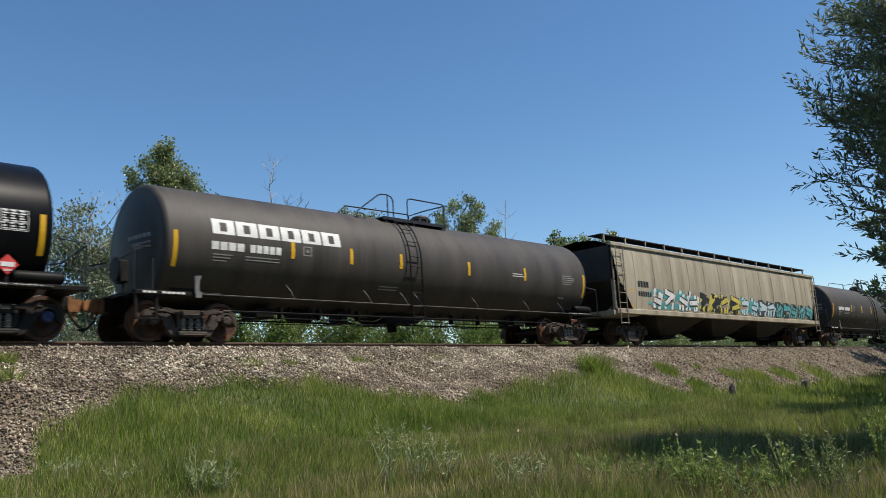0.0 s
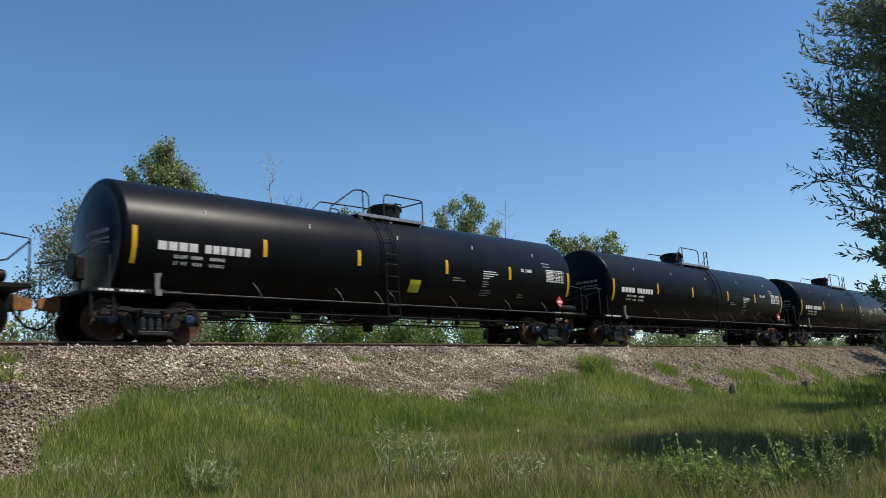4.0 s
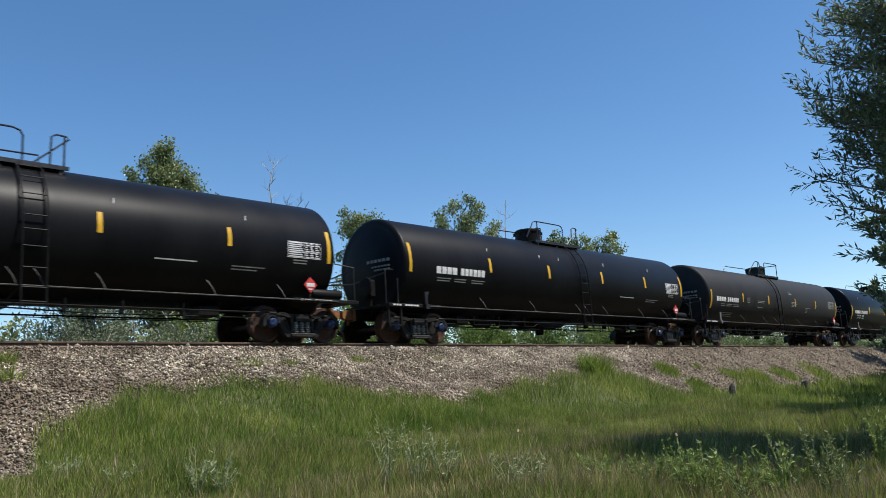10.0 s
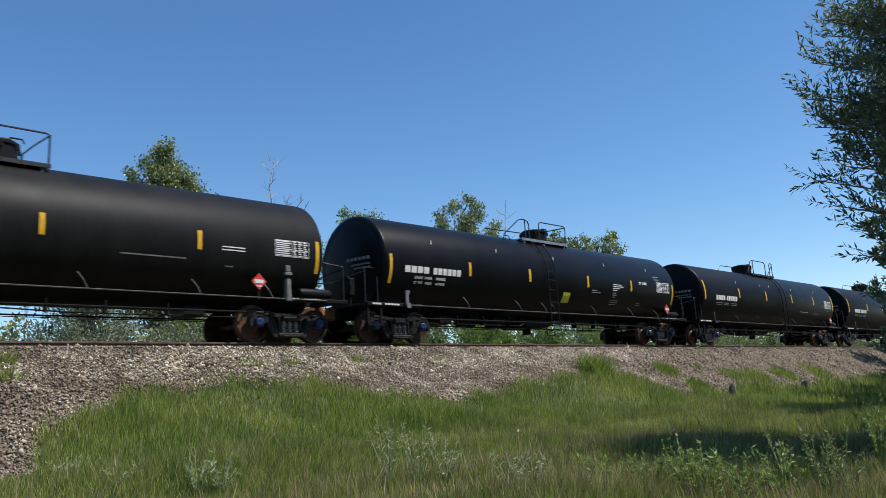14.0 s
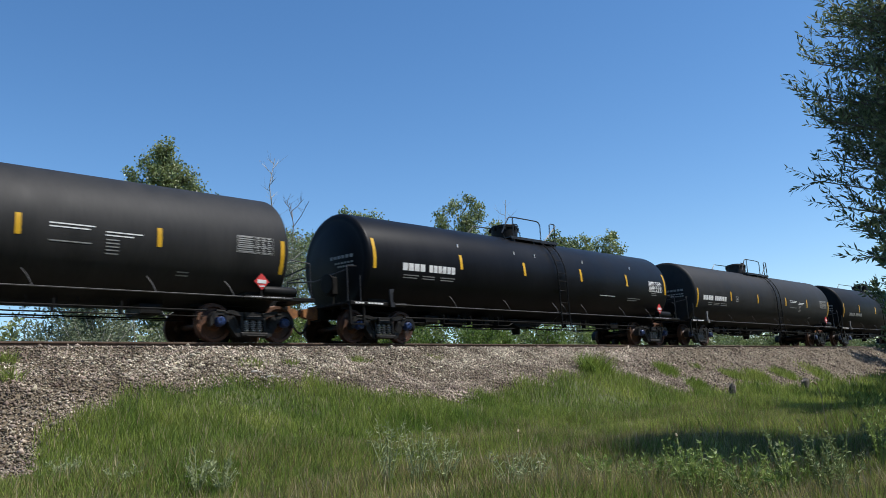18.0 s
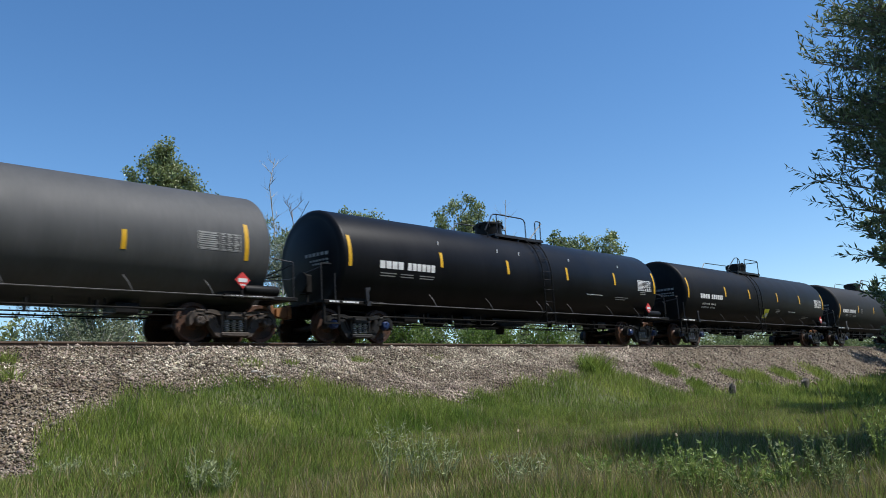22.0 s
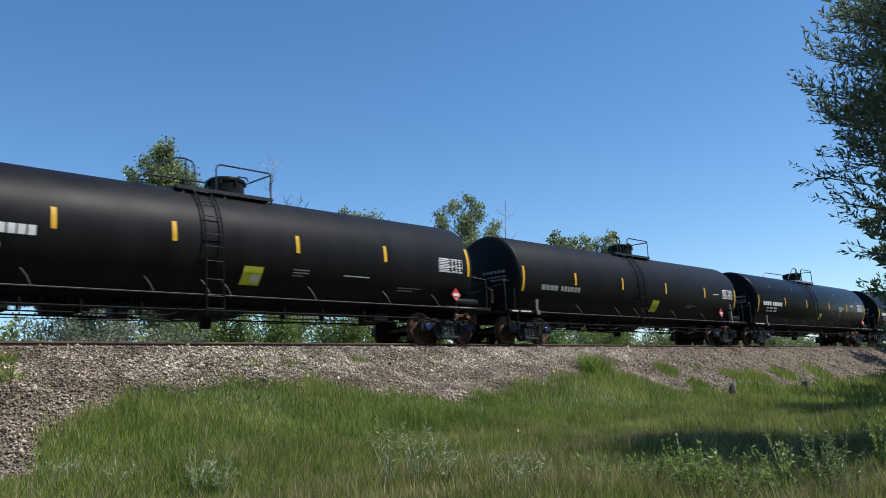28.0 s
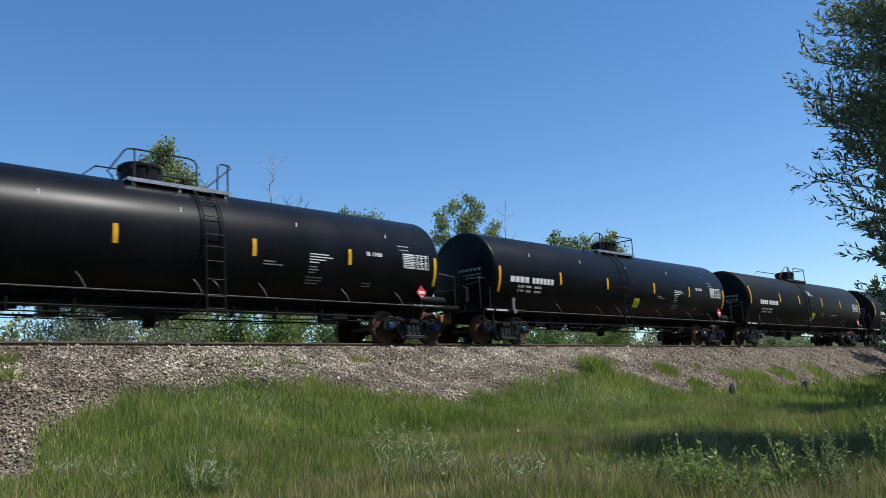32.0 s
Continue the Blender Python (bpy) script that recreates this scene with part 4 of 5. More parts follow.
def hopper_car():
    """A beige covered hopper car with curved sides and graffiti, its rear bearing over x = 0."""
    car = thing("hopper_car", "weathered beige covered hopper car with coloured graffiti on its flank", "hopper car", "cars of the freight train")
    x0, x1 = -0.75, 19.6
    prof = [(1.25, 1.5), (1.7, 1.56), (2.6, 1.58), (3.4, 1.55), (3.72, 1.5)]
    g = Geo()
    n = len(prof)
    cols = [x0 + (x1 - x0) * i / 14 for i in range(15)]
    for s in (-1, 1):
        vs, k = [], len(g.v)
        for i, xx in enumerate(cols):
            for z, y in prof:
                cut = 1.25 * max(0.0, (3.1 - z) / 1.85) ** 1.4
                vs.append((min(max(xx, x0 + cut), x1 - cut), s * y, z))
        g.add(vs, [(i * n + j, (i + 1) * n + j, (i + 1) * n + j + 1, i * n + j + 1) if s < 0 else (i * n + j + 1, (i + 1) * n + j + 1, (i + 1) * n + j, i * n + j) for i in range(14) for j in range(n - 1)])
    part("side_panel", g, HOPPER, car, "beige steel side sheets streaked with dirt", True)
    for i in range(1, 14):
        part("panel_seam", Geo().tube([(cols[i], -y - 0.002, z) for z, y in prof], 0.014, 4), HOPPER, car)
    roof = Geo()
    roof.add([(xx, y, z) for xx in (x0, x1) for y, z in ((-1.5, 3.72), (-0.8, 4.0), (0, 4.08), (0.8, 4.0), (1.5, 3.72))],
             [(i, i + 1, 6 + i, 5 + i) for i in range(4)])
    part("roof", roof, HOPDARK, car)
    part("roof_edge", Geo().box(((x0 + x1) / 2, -1.53, 3.76), (x1 - x0 + 0.1, 0.1, 0.14), bevel=0.02), HOPPER, car)
    walkway = part("running_board", Geo().box(((x0 + x1) / 2, -0.85, 4.2), (x1 - x0, 0.6, 0.035)), HOPDARK, car, "dark roof walkway")
    for i in range(14):
        part("support", Geo().box((x0 + 0.2 + i * (x1 - x0 - 0.4) / 13, -1.12, 4.08), (0.07, 0.06, 0.32)), HOPPER, walkway)
    for i in range(4):
        part("hatch", Geo().box((2.2 + i * 4.9, 0.2, 4.14), (3.4, 0.7, 0.14), bevel=0.04), HOPDARK, car)
    for s, xe in ((-1, x0), (1, x1)):
        e = Geo()
        xin = xe - s * 2.4
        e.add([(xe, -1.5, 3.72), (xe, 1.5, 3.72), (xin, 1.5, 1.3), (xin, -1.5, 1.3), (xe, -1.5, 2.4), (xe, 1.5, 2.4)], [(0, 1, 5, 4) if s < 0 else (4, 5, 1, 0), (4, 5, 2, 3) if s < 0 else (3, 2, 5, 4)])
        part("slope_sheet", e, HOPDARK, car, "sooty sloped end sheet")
        part("end_sill", Geo().box((xe - s * 0.7, 0, 1.14), (1.7, 3.0, 0.2), bevel=0.03), HOPPER, car)
        for y in (-1.45, 1.45):
            part("corner_post", Geo().box((xe - s * 0.05, y, 2.5), (0.1, 0.1, 2.5), bevel=0.02), HOPPER, car)
        lad = Geo()
        for xx in (xe - s * 0.12, xe - s * 0.62):
            lad.tube([(xx, -1.62, 0.7), (xx, -1.64, 3.7)], 0.022, 5)
        for i in range(8):
            lad.tube([(xe - s * 0.12, -1.63, 0.75 + i * 0.38), (xe - s * 0.62, -1.63, 0.75 + i * 0.38)], 0.015, 5)
        part("ladder", lad, HOPPER, car)
        for y in (-1.1, 1.1):
            part("end_brace", Geo().tube([(xe - s * 0.05, y, 1.2), (xin + s * 0.6, y * 0.9, 2.2)], 0.05, 6), HOPDARK, car)
    part("side_sill", Geo().box(((x0 + x1) / 2, -1.52, 1.2), (x1 - x0, 0.14, 0.2), bevel=0.02), HOPPER, car)
    part("centre_sill", Geo().box(((x0 + x1) / 2, 0, 0.9), (x1 - x0 + 0.6, 0.4, 0.3), bevel=0.02), HOPDARK, car)
    for i in range(3):
        c = 4.6 + i * 4.8
        h = Geo()
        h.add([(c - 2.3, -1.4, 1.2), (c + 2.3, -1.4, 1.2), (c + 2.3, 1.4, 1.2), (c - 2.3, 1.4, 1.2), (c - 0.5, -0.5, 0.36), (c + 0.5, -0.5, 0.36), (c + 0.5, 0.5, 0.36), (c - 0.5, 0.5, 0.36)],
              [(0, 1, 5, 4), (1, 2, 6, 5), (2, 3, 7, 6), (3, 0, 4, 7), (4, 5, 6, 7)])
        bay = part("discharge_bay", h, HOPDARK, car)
        part("outlet_gate", Geo().box((c, 0, 0.34), (1.2, 1.3, 0.08), bevel=0.02), DARKSTEEL, bay)
    for xx in (0.889, 17.9):
        add_truck(car, xx, "brown")
    part("coupler", COUPLER, None, car, at=pose(-0.1, 0, 0))
    part("coupler", COUPLER, None, car, at=pose(18.95, 0, 0, 0, 0, 180))

    def flat(g, xa, xb, za, zb, out=0.006):
        ya, yb = (np.interp(z, [p[0] for p in prof], [p[1] for p in prof]) + out for z in (za, zb))
        g.add([(xa, -ya, za), (xb, -ya, za), (xb, -yb, zb), (xa, -yb, zb)], [(0, 1, 2, 3)])

    g = Geo()
    lettering(g, 0.85, 2.18, "####", 0.17, 0.24, 0.04, flat)
    lettering(g, 0.85, 1.82, "######", 0.13, 0.2, 0.04, flat)
    part("running_figures", g, SPRAYBLK, car, "two rows of plain dark bars")
    g = Geo()
    flat(g, 0.35, 0.47, 1.4, 2.1)
    part("reflector", g, YELLOW, car)
    # graffiti: jagged overlapping shapes with dark edges
    rg = random.Random(5)

    def jag(xc, zc, w, h, mat, name, out):
        vs = []
        for k in range(9):
            a = 2 * math.pi * k / 9
            r = rg.uniform(0.65, 1.1)
            xx, z = xc + w / 2 * r * math.cos(a), max(1.33, zc + h / 2 * r * math.sin(a))
            vs.append((xx, -np.interp(z, [p[0] for p in prof], [p[1] for p in prof]) - out, z))
        part(name, Geo().add(vs, [tuple(range(9))]), mat, car)

    def stroke(xa, za, xb, zb, w, mat, name, out):
        d = Vector((xb - xa, zb - za))
        nrm = Vector((-d.y, d.x)).normalized() * w / 2
        vs = []
        for px, pz in ((xa + nrm.x, za + nrm.y), (xa - nrm.x, za - nrm.y), (xb - nrm.x * 1.25, zb - nrm.y * 1.25), (xb + nrm.x * 1.25, zb + nrm.y * 1.25)):
            pz = max(1.31, pz)
            vs.append((px, -np.interp(pz, [q[0] for q in prof], [q[1] for q in prof]) - out, pz))
        part(name, Geo().add(vs, [(0, 1, 2, 3)]), mat, car)

    for k in range(17):
        xc = 2.0 + k * 1.0
        back, front = ((TEAL, WHITE), (TEAL, WHITE), (SPRAYYEL, SPRAYBLK), (SPRAYBLK, SPRAYYEL), (TEAL, SPRAYBLU), (SPRAYBLK, SPRAYBLU), (SPRAYBLK, TEAL))[min(6, k // 2)]
        jag(xc + 0.3, 1.72, 1.5, 0.9, back, "graffiti_backing", 0.008)
        tall = 2.2 if k < 10 else 2.05
        a, b, c = rg.uniform(-0.15, 0.1), rg.uniform(0.2, 0.4), rg.uniform(0.5, 0.75)
        marks = [(xc + a, 1.4, xc + a + 0.12, tall), (xc + b, 1.36, xc + b + 0.1, tall - 0.15), (xc + a, rg.uniform(1.6, 1.9), xc + c, rg.uniform(1.5, 2.0)), (xc + c - 0.1, 1.38, xc + c + 0.12, tall - 0.2)]
        if k % 3 == 1:
            marks[1] = (xc + a, tall - 0.1, xc + c, tall - 0.25)
        for m in marks:
            stroke(*m, 0.27, SPRAYBLK, "graffiti_outline", 0.011)
        for m in marks:
            stroke(*m, 0.17, front, "graffiti_stroke", 0.014)
    return car


CARS.append((hopper_car(), 245.8))


# ------------------------------------------------------------------ plants
def fans(points, axes, length, width, rng, up=0.0):
    """Leaves as small folded blades: five corners each, at points, along axes."""
    n = len(points)
    d = axes + rng.normal(0, 0.55, (n, 3))
    d[:, 2] += up
    d /= np.linalg.norm(d, axis=1)[:, None] + 1e-9
    s = np.cross(d, rng.normal(0, 1, (n, 3)))
    s /= np.linalg.norm(s, axis=1)[:, None] + 1e-9
    L = (length * rng.uniform(0.7, 1.25, n))[:, None]
    W = (width * rng.uniform(0.7, 1.25, n))[:, None]
    p0 = points
    V = np.stack([p0, p0 + d * L * 0.45 + s * W / 2, p0 + d * L, p0 + d * L * 0.45 - s * W / 2], 1)
    F = np.arange(n * 4).reshape(n, 4)
    return V.reshape(-1, 3), F


def limbs_of(base, height, spread, count, rg, lean=(0, 0), start=0.35, rise=0.6):
    """Lines of a trunk and its limbs, all tapering."""
    b = Vector(base)
    trunk = [b + Vector((lean[0] * f * f * height, lean[1] * f * f * height, height * f)) + Vector((rg.uniform(-1, 1), rg.uniform(-1, 1), 0)) * 0.02 * height * f for f in (0, 0.15, 0.3, 0.5, 0.7, 0.88, 1.0)]
    lines = []
    for i in range(count):
        f = start + (0.97 - start) * (i + rg.random()) / count
        k = min(5, int(f * 6))
        p = trunk[k].lerp(trunk[k + 1], f * 6 - k)
        a = i * 2.4 + rg.uniform(-0.5, 0.5)
        L = spread * (1.15 - 0.75 * abs(f - 0.55)) * rg.uniform(0.6, 1.1)
        tip = p + Vector((math.cos(a) * L, math.sin(a) * L, L * rise * rg.uniform(0.5, 1.3)))
        mid = p.lerp(tip, 0.5) + Vector((0, 0, -0.08 * L))
        lines.append([p, mid, tip])
    return trunk, lines


def tree(name, label, base, height, spread, seed, count=16, leaves=6000, leaf=(0.085, 0.055), mats=(BARK, LEAF), lean=(0, 0), start=0.3, rise=0.6, clump=0.5, radius=None, category="tree", group="", hang=0.0):
    """A tapered trunk, its limbs and a crown of single leaves in uneven clumps."""
    rg, rn = random.Random(seed), np.random.default_rng(seed)
    bx, by = base
    bz = float(land(bx, by)) - 0.05
    ob = thing(name, label, category, group, pose(bx, by, bz))
    trunk, lines = limbs_of((0, 0, 0), height, spread, count, rg, lean, start, rise)
    r = radius or 0.018 * height + 0.02
    part("trunk", Geo().tube(trunk, r, 8, 0.012), mats[0], ob, "", True)
    g = Geo()
    pts, axs = [], []
    for ln in lines + [trunk[3:]]:
        if ln is not trunk[3:] and len(ln) == 3:
            part("limb", Geo().tube(ln, r * 0.32, 5, 0.008), mats[0], ob)
        m = max(10, leaves // (len(lines) + 1))
        tips = []
        for _ in range(max(3, m // 90)):
            f = rg.uniform(0.35, 1.0)
            k = f * (len(ln) - 1)
            i = min(int(k), len(ln) - 2)
            p = ln[i].lerp(ln[i + 1], k - i)
            off = Vector((rg.gauss(0, 1), rg.gauss(0, 1), rg.gauss(0, 0.8))) * clump
            tips.append(p + off)
            g.tube([p, p + off * 0.5 + Vector((0, 0, 0.05)), p + off], 0.012, 4, 0.004, caps=False)
        tips = np.array([tuple(t) for t in tips])
        which = rn.integers(0, len(tips), m)
        pts.append(tips[which] + rn.normal(0, clump * 0.42, (m, 3)) * (1, 1, 0.85))
        axs.append(rn.normal(0, 1, (m, 3)))
    tagged(part("brushwood", g, mats[0], ob), kind="stuff")
    V, F = fans(np.vstack(pts), np.vstack(axs), leaf[0], leaf[1], rn, -hang)
    part("crown", bulk("crown", V, F, mats[1]), None, ob)
    return ob


def shaped_tree(label, base, clumps, seed, leaves, leaf, r, group, mats=(BARK, LEAF), loose=0.42):
    """A poplar whose limbs end in clumps of given place and size: (along, height, radius), from the top down."""
    rg, rn = random.Random(seed), np.random.default_rng(seed)
    bx, by = base
    bz = float(land(bx, by)) - 0.05
    ob = thing("poplar_tree", label, "tree", group, pose(bx, by, bz))
    top = clumps[0]
    H = top[1] - bz - 0.3
    lean = top[0] - bx
    spine = [Vector((lean * f * f + rg.uniform(-0.08, 0.08), rg.uniform(-0.1, 0.1), H * f)) for f in (0, 0.2, 0.4, 0.6, 0.8, 1.0)]
    part("trunk", Geo().tube(spine, r, 8, 0.008), mats[0], ob, "", True)
    total = sum(c[2] ** 2 for c in clumps)
    twigs, P = Geo(), []
    for cx, cz, cr in clumps:
        mid = Vector((cx - bx, rg.uniform(-0.7, 0.7), cz - bz - 0.28))
        f = max(0.12, min(0.95, (mid.z - 0.7 - 0.5 * abs(mid.x)) / H)) * 5
        k = min(4, int(f))
        root = spine[k].lerp(spine[k + 1], f - k)
        part("limb", Geo().tube([root, root.lerp(mid, 0.55) + Vector((0, 0, -0.1)), mid], r * 0.3, 5, 0.01), mats[0], ob)
        m = int(leaves * cr * cr / total)
        tips = []
        for _ in range(max(5, m // 28)):
            d = Vector((rg.gauss(0, 1), rg.gauss(0, 1), rg.gauss(0.15, 0.9))).normalized() * cr * rg.uniform(0.35, 1.0)
            tips.append(tuple(mid + d))
            twigs.tube([mid, mid + d * 0.55 + Vector((0, 0, -0.03)), mid + d], 0.011, 3, 0.004, caps=False)
        tips = np.array(tips)
        P.append(tips[rn.integers(0, len(tips), m)] + rn.normal(0, 0.07 + loose * 0.3 * cr, (m, 3)))
    tagged(part("brushwood", twigs, mats[0], ob), kind="stuff")
    P = np.vstack(P)
    V, F = fans(P, rn.normal(0, 1, (len(P), 3)), leaf[0], leaf[1], rn, -0.3)
    part("crown", bulk("crown", V, F, mats[1]), None, ob)
    return ob


def bush(label, base, height, width, seed, leaves=3500, leaf=(0.075, 0.04), mat=BUSHLEAF, stems=14, bark=BARK, group="undergrowth behind the track"):
    rg, rn = random.Random(seed), np.random.default_rng(seed)
    bx, by = base
    ob = thing("bush", label, "bush", group, pose(bx, by, float(land(bx, by)) - 0.05))
    g = Geo()
    pts = []
    per = leaves // stems
    for i in range(stems):
        a = i * 2.4
        tip = Vector((math.cos(a) * width / 2 * rg.uniform(0.3, 1), math.sin(a) * width / 2 * rg.uniform(0.2, 0.8), height * rg.uniform(0.55, 1.05)))
        mid = tip * 0.5 + Vector((-tip.x * 0.15, -tip.y * 0.15, 0.1 * height))
        g.tube([(0, 0, 0), mid, tip], 0.025, 5, 0.005)
        f = rn.uniform(0.15, 1.05, per)[:, None]
        m, t = np.array(mid), np.array(tip)
        q = np.where(f < 0.5, m * f * 2, m + (t - m) * (f * 2 - 1))
        pts.append(q + rn.normal(0, 0.1 + 0.1 * width / 3, (per, 3)))
    part("brushwood", g, bark, ob)
    P = np.vstack(pts)
    P[:, 2] = np.abs(P[:, 2])
    V, F = fans(P, rn.normal(0, 1, (len(P), 3)), leaf[0], leaf[1], rn, 0.3)
    part("leaves", bulk("leaves", V, F, mat), None, ob)
    return ob


def dead_tree(label, base, height, seed, lean=(0, 0), spread=1.2, count=9, r=0.06, start=0.5, bark=PALEBARK):
    rg = random.Random(seed)
    bx, by = base
    ob = thing("dead_tree", label, "dead tree", "bare trees behind the track", pose(bx, by, float(land(bx, by)) - 0.05))
    trunk, lines = limbs_of((0, 0, 0), height, spread, count, rg, lean, start, 0.9)
    part("trunk", Geo().tube(trunk, r * 1.2, 7, 0.012), bark, ob, "", True)
    for ln in lines:
        g = Geo().tube(ln, r * 0.4, 5, 0.01)
        for _ in range(3):
            p = ln[1].lerp(ln[2], rg.random())
            g.tube([p, p + Vector((rg.uniform(-0.4, 0.4), rg.uniform(-0.4, 0.4), rg.uniform(0.1, 0.5)))], 0.008, 4, 0.003)
        part("branch", g, bark, ob)
    return ob


FAR = "trees behind the track"
shaped_tree("leafy poplar with a leaning spired crown behind the track", (15.2, 11.0), [(14.4, 8.75, 0.3), (14.3, 8.55, 0.4), (14.95, 8.5, 0.34), (14.6, 8.1, 0.58), (13.62, 8.0, 0.28), (13.05, 7.5, 0.26), (13.55, 7.35, 0.34),
             (14.3, 7.45, 0.66), (15.1, 7.6, 0.62), (15.9, 7.3, 0.42), (16.2, 7.45, 0.26), (16.7, 7.1, 0.22), (15.0, 6.6, 0.85), (14.0, 6.2, 0.8), (15.7, 6.0, 0.8), (14.8, 5.2, 1.0), (15.3, 4.0, 1.1), (14.3, 3.0, 1.1),
             (15.4, 2.0, 1.2), (14.6, 0.8, 1.2)], 11, 40000, (0.1, 0.08), 0.13, FAR)
tree("poplar_tree", "small grey-green poplar among bare twigs", (11.2, 9.5), 5.6, 1.5, 12, 18, 22000, (0.11, 0.075), mats=(PALEBARK, GREYLEAF), start=0.15, group=FAR)
tree("poplar_tree", "narrow grey-green poplar with many bare twigs", (18.9, 9.6), 6.3, 0.8, 17, 14, 9000, (0.09, 0.06), mats=(PALEBARK, GREYLEAF), start=0.15, group=FAR, clump=0.35)
tree("poplar_tree", "slim poplar with a thin top", (25.5, 12.5), 8.9, 1.1, 13, 12, 9000, (0.12, 0.09), start=0.25, group=FAR, clump=0.4)
shaped_tree("bushy poplar with an uneven pointed crown", (33.0, 12.0), [(32.9, 9.5, 0.3), (32.3, 9.0, 0.45), (33.3, 8.9, 0.5), (31.7, 8.57, 0.38), (31.0, 7.85, 0.46), (32.6, 8.1, 0.64), (34.2, 8.62, 0.4), (35.0, 8.16, 0.36), (33.7, 7.9, 0.64),
             (34.6, 7.4, 0.55), (31.3, 7.0, 0.62), (33.0, 6.8, 0.9), (32.2, 5.8, 1.0), (33.8, 5.6, 1.0), (33.0, 4.2, 1.2), (32.4, 2.8, 1.1), (33.6, 1.5, 1.2)], 14, 19000, (0.125, 0.095), 0.13, FAR)
shaped_tree("broad low poplar with two uneven tops", (45.2, 12.0), [(48.6, 9.3, 0.3), (48.0, 8.9, 0.42), (47.3, 8.6, 0.46), (46.6, 8.2, 0.46), (41.2, 8.35, 0.28), (41.9, 8.1, 0.46), (42.8, 8.2, 0.42), (43.6, 8.05, 0.46), (44.4, 8.2, 0.46), (42.6, 7.4, 0.75),
             (44.2, 7.3, 0.75), (45.6, 7.7, 0.56), (47.6, 7.8, 0.75), (46.0, 6.9, 0.85), (49.2, 7.5, 0.46), (44.0, 6.0, 1.2), (47.0, 6.0, 1.2), (42.5, 5.0, 1.1), (45.5, 4.2, 1.4), (44.0, 2.5, 1.4), (47.0, 3.0, 1.3)],
            15, 18000, (0.145, 0.11), 0.14, FAR)
tree("poplar_tree", "thin poplar with a sparse crown", (22.3, 13.0), 7.6, 1.1, 16, 12, 7000, (0.12, 0.09), start=0.3, group=FAR)
dead_tree("bare pale dead poplar standing behind the track", (20.6, 12.5), 10.9, 21, spread=0.35, count=20, r=0.05, start=0.4)
dead_tree("bare forked dead trunk with dark twigs", (20.9, 12.0), 8.8, 22, (0.04, 0), 1.0, 7, 0.045, 0.72, BARK)
dead_tree("slender bare white trunk leaning slightly", (36.3, 12.0), 11.0, 23, (0.04, 0), 0.6, 8, 0.05, 0.6)
dead_tree("bare grey snag tangled with twigs", (18.6, 9.2), 6.0, 27, (0.02, 0), 0.9, 16, 0.05, 0.25)
dead_tree("bare crooked snag with twigs", (11.2, 9.0), 6.6, 24, (-0.05, 0), 1.5, 9, 0.05, 0.55)
dead_tree("bare dark pole of a dead tree", (13.0, 10.0), 7.0, 25, (0, 0), 0.6, 6, 0.035, 0.5)
dead_tree("bare leaning dead branchwood in the shrubs", (14.2, 7.6), 3.4, 26, (-0.5, 0), 0.8, 7, 0.04, 0.2)
rg = random.Random(31)
for i in range(64):
    bx = 4 + i * 1.6 + max(0, i - 44) * 0.5 + rg.uniform(-0.5, 0.5)
    by = rg.uniform(6.0, 9.0)
    if bx < 13:
        bush("silvery grey-green shrub behind the track", (bx, by), rg.uniform(2.3, 3.3), 2.6, 100 + i, 3600, (0.11, 0.055), mat=GREYLEAF, bark=PALEBARK)
    elif bx < 40:
        bush("dense bright green bush behind the track", (bx, by), rg.uniform(2.6, 3.7), 2.8, 100 + i, 3800, (0.13, 0.075))
    else:
        bush("green bush behind the track", (bx, by), rg.uniform(1.9, 2.9), 2.8, 100 + i, 2600, (0.16, 0.09), mat=LEAF)
for i in range(32):
    bush("tall mixed bush in the second row behind the track", (6 + i * 3.6 + rg.uniform(-1, 1), rg.uniform(11, 15)), rg.uniform(3.0, 4.8), 3.4, 200 + i, 2400, (0.2, 0.13), mat=LEAF)
# far woods
rn = np.random.default_rng(77)
n = 32000
fx = rn.uniform(20, 330, n)
fy = 45 + rn.uniform(0, 25, n) + 0.1 * fx
top = 3.0 + 2.2 * np.sin(fx * 0.21) + 1.5 * np.sin(fx * 0.53 + 1)
fz = -1.3 + np.abs(rn.normal(0, 0.6, n)) * np.maximum(top, 1.0)
V, F = fans(np.stack([fx, fy, fz], -1), rn.normal(0, 1, (n, 3)), 1.2, 0.95, rn)
tagged(new("far_woods", bulk("far_woods", V, F, LEAF)), "low green woods far beyond the track", "woods", kind="stuff")

# woods behind the camera, which the glossy tanks mirror
for i in range(15):
    tree("poplar_tree", "tall poplar at the far edge of the meadow", (-26 + i * 6.5 + rg.uniform(-2, 2), -31 + rg.uniform(-2, 2)), rg.uniform(16, 19), 3.8, 300 + i, 16, 4200, leaf=(0.6, 0.5), start=0.06, clump=1.2, group="trees at the edge of the meadow", rise=0.4)


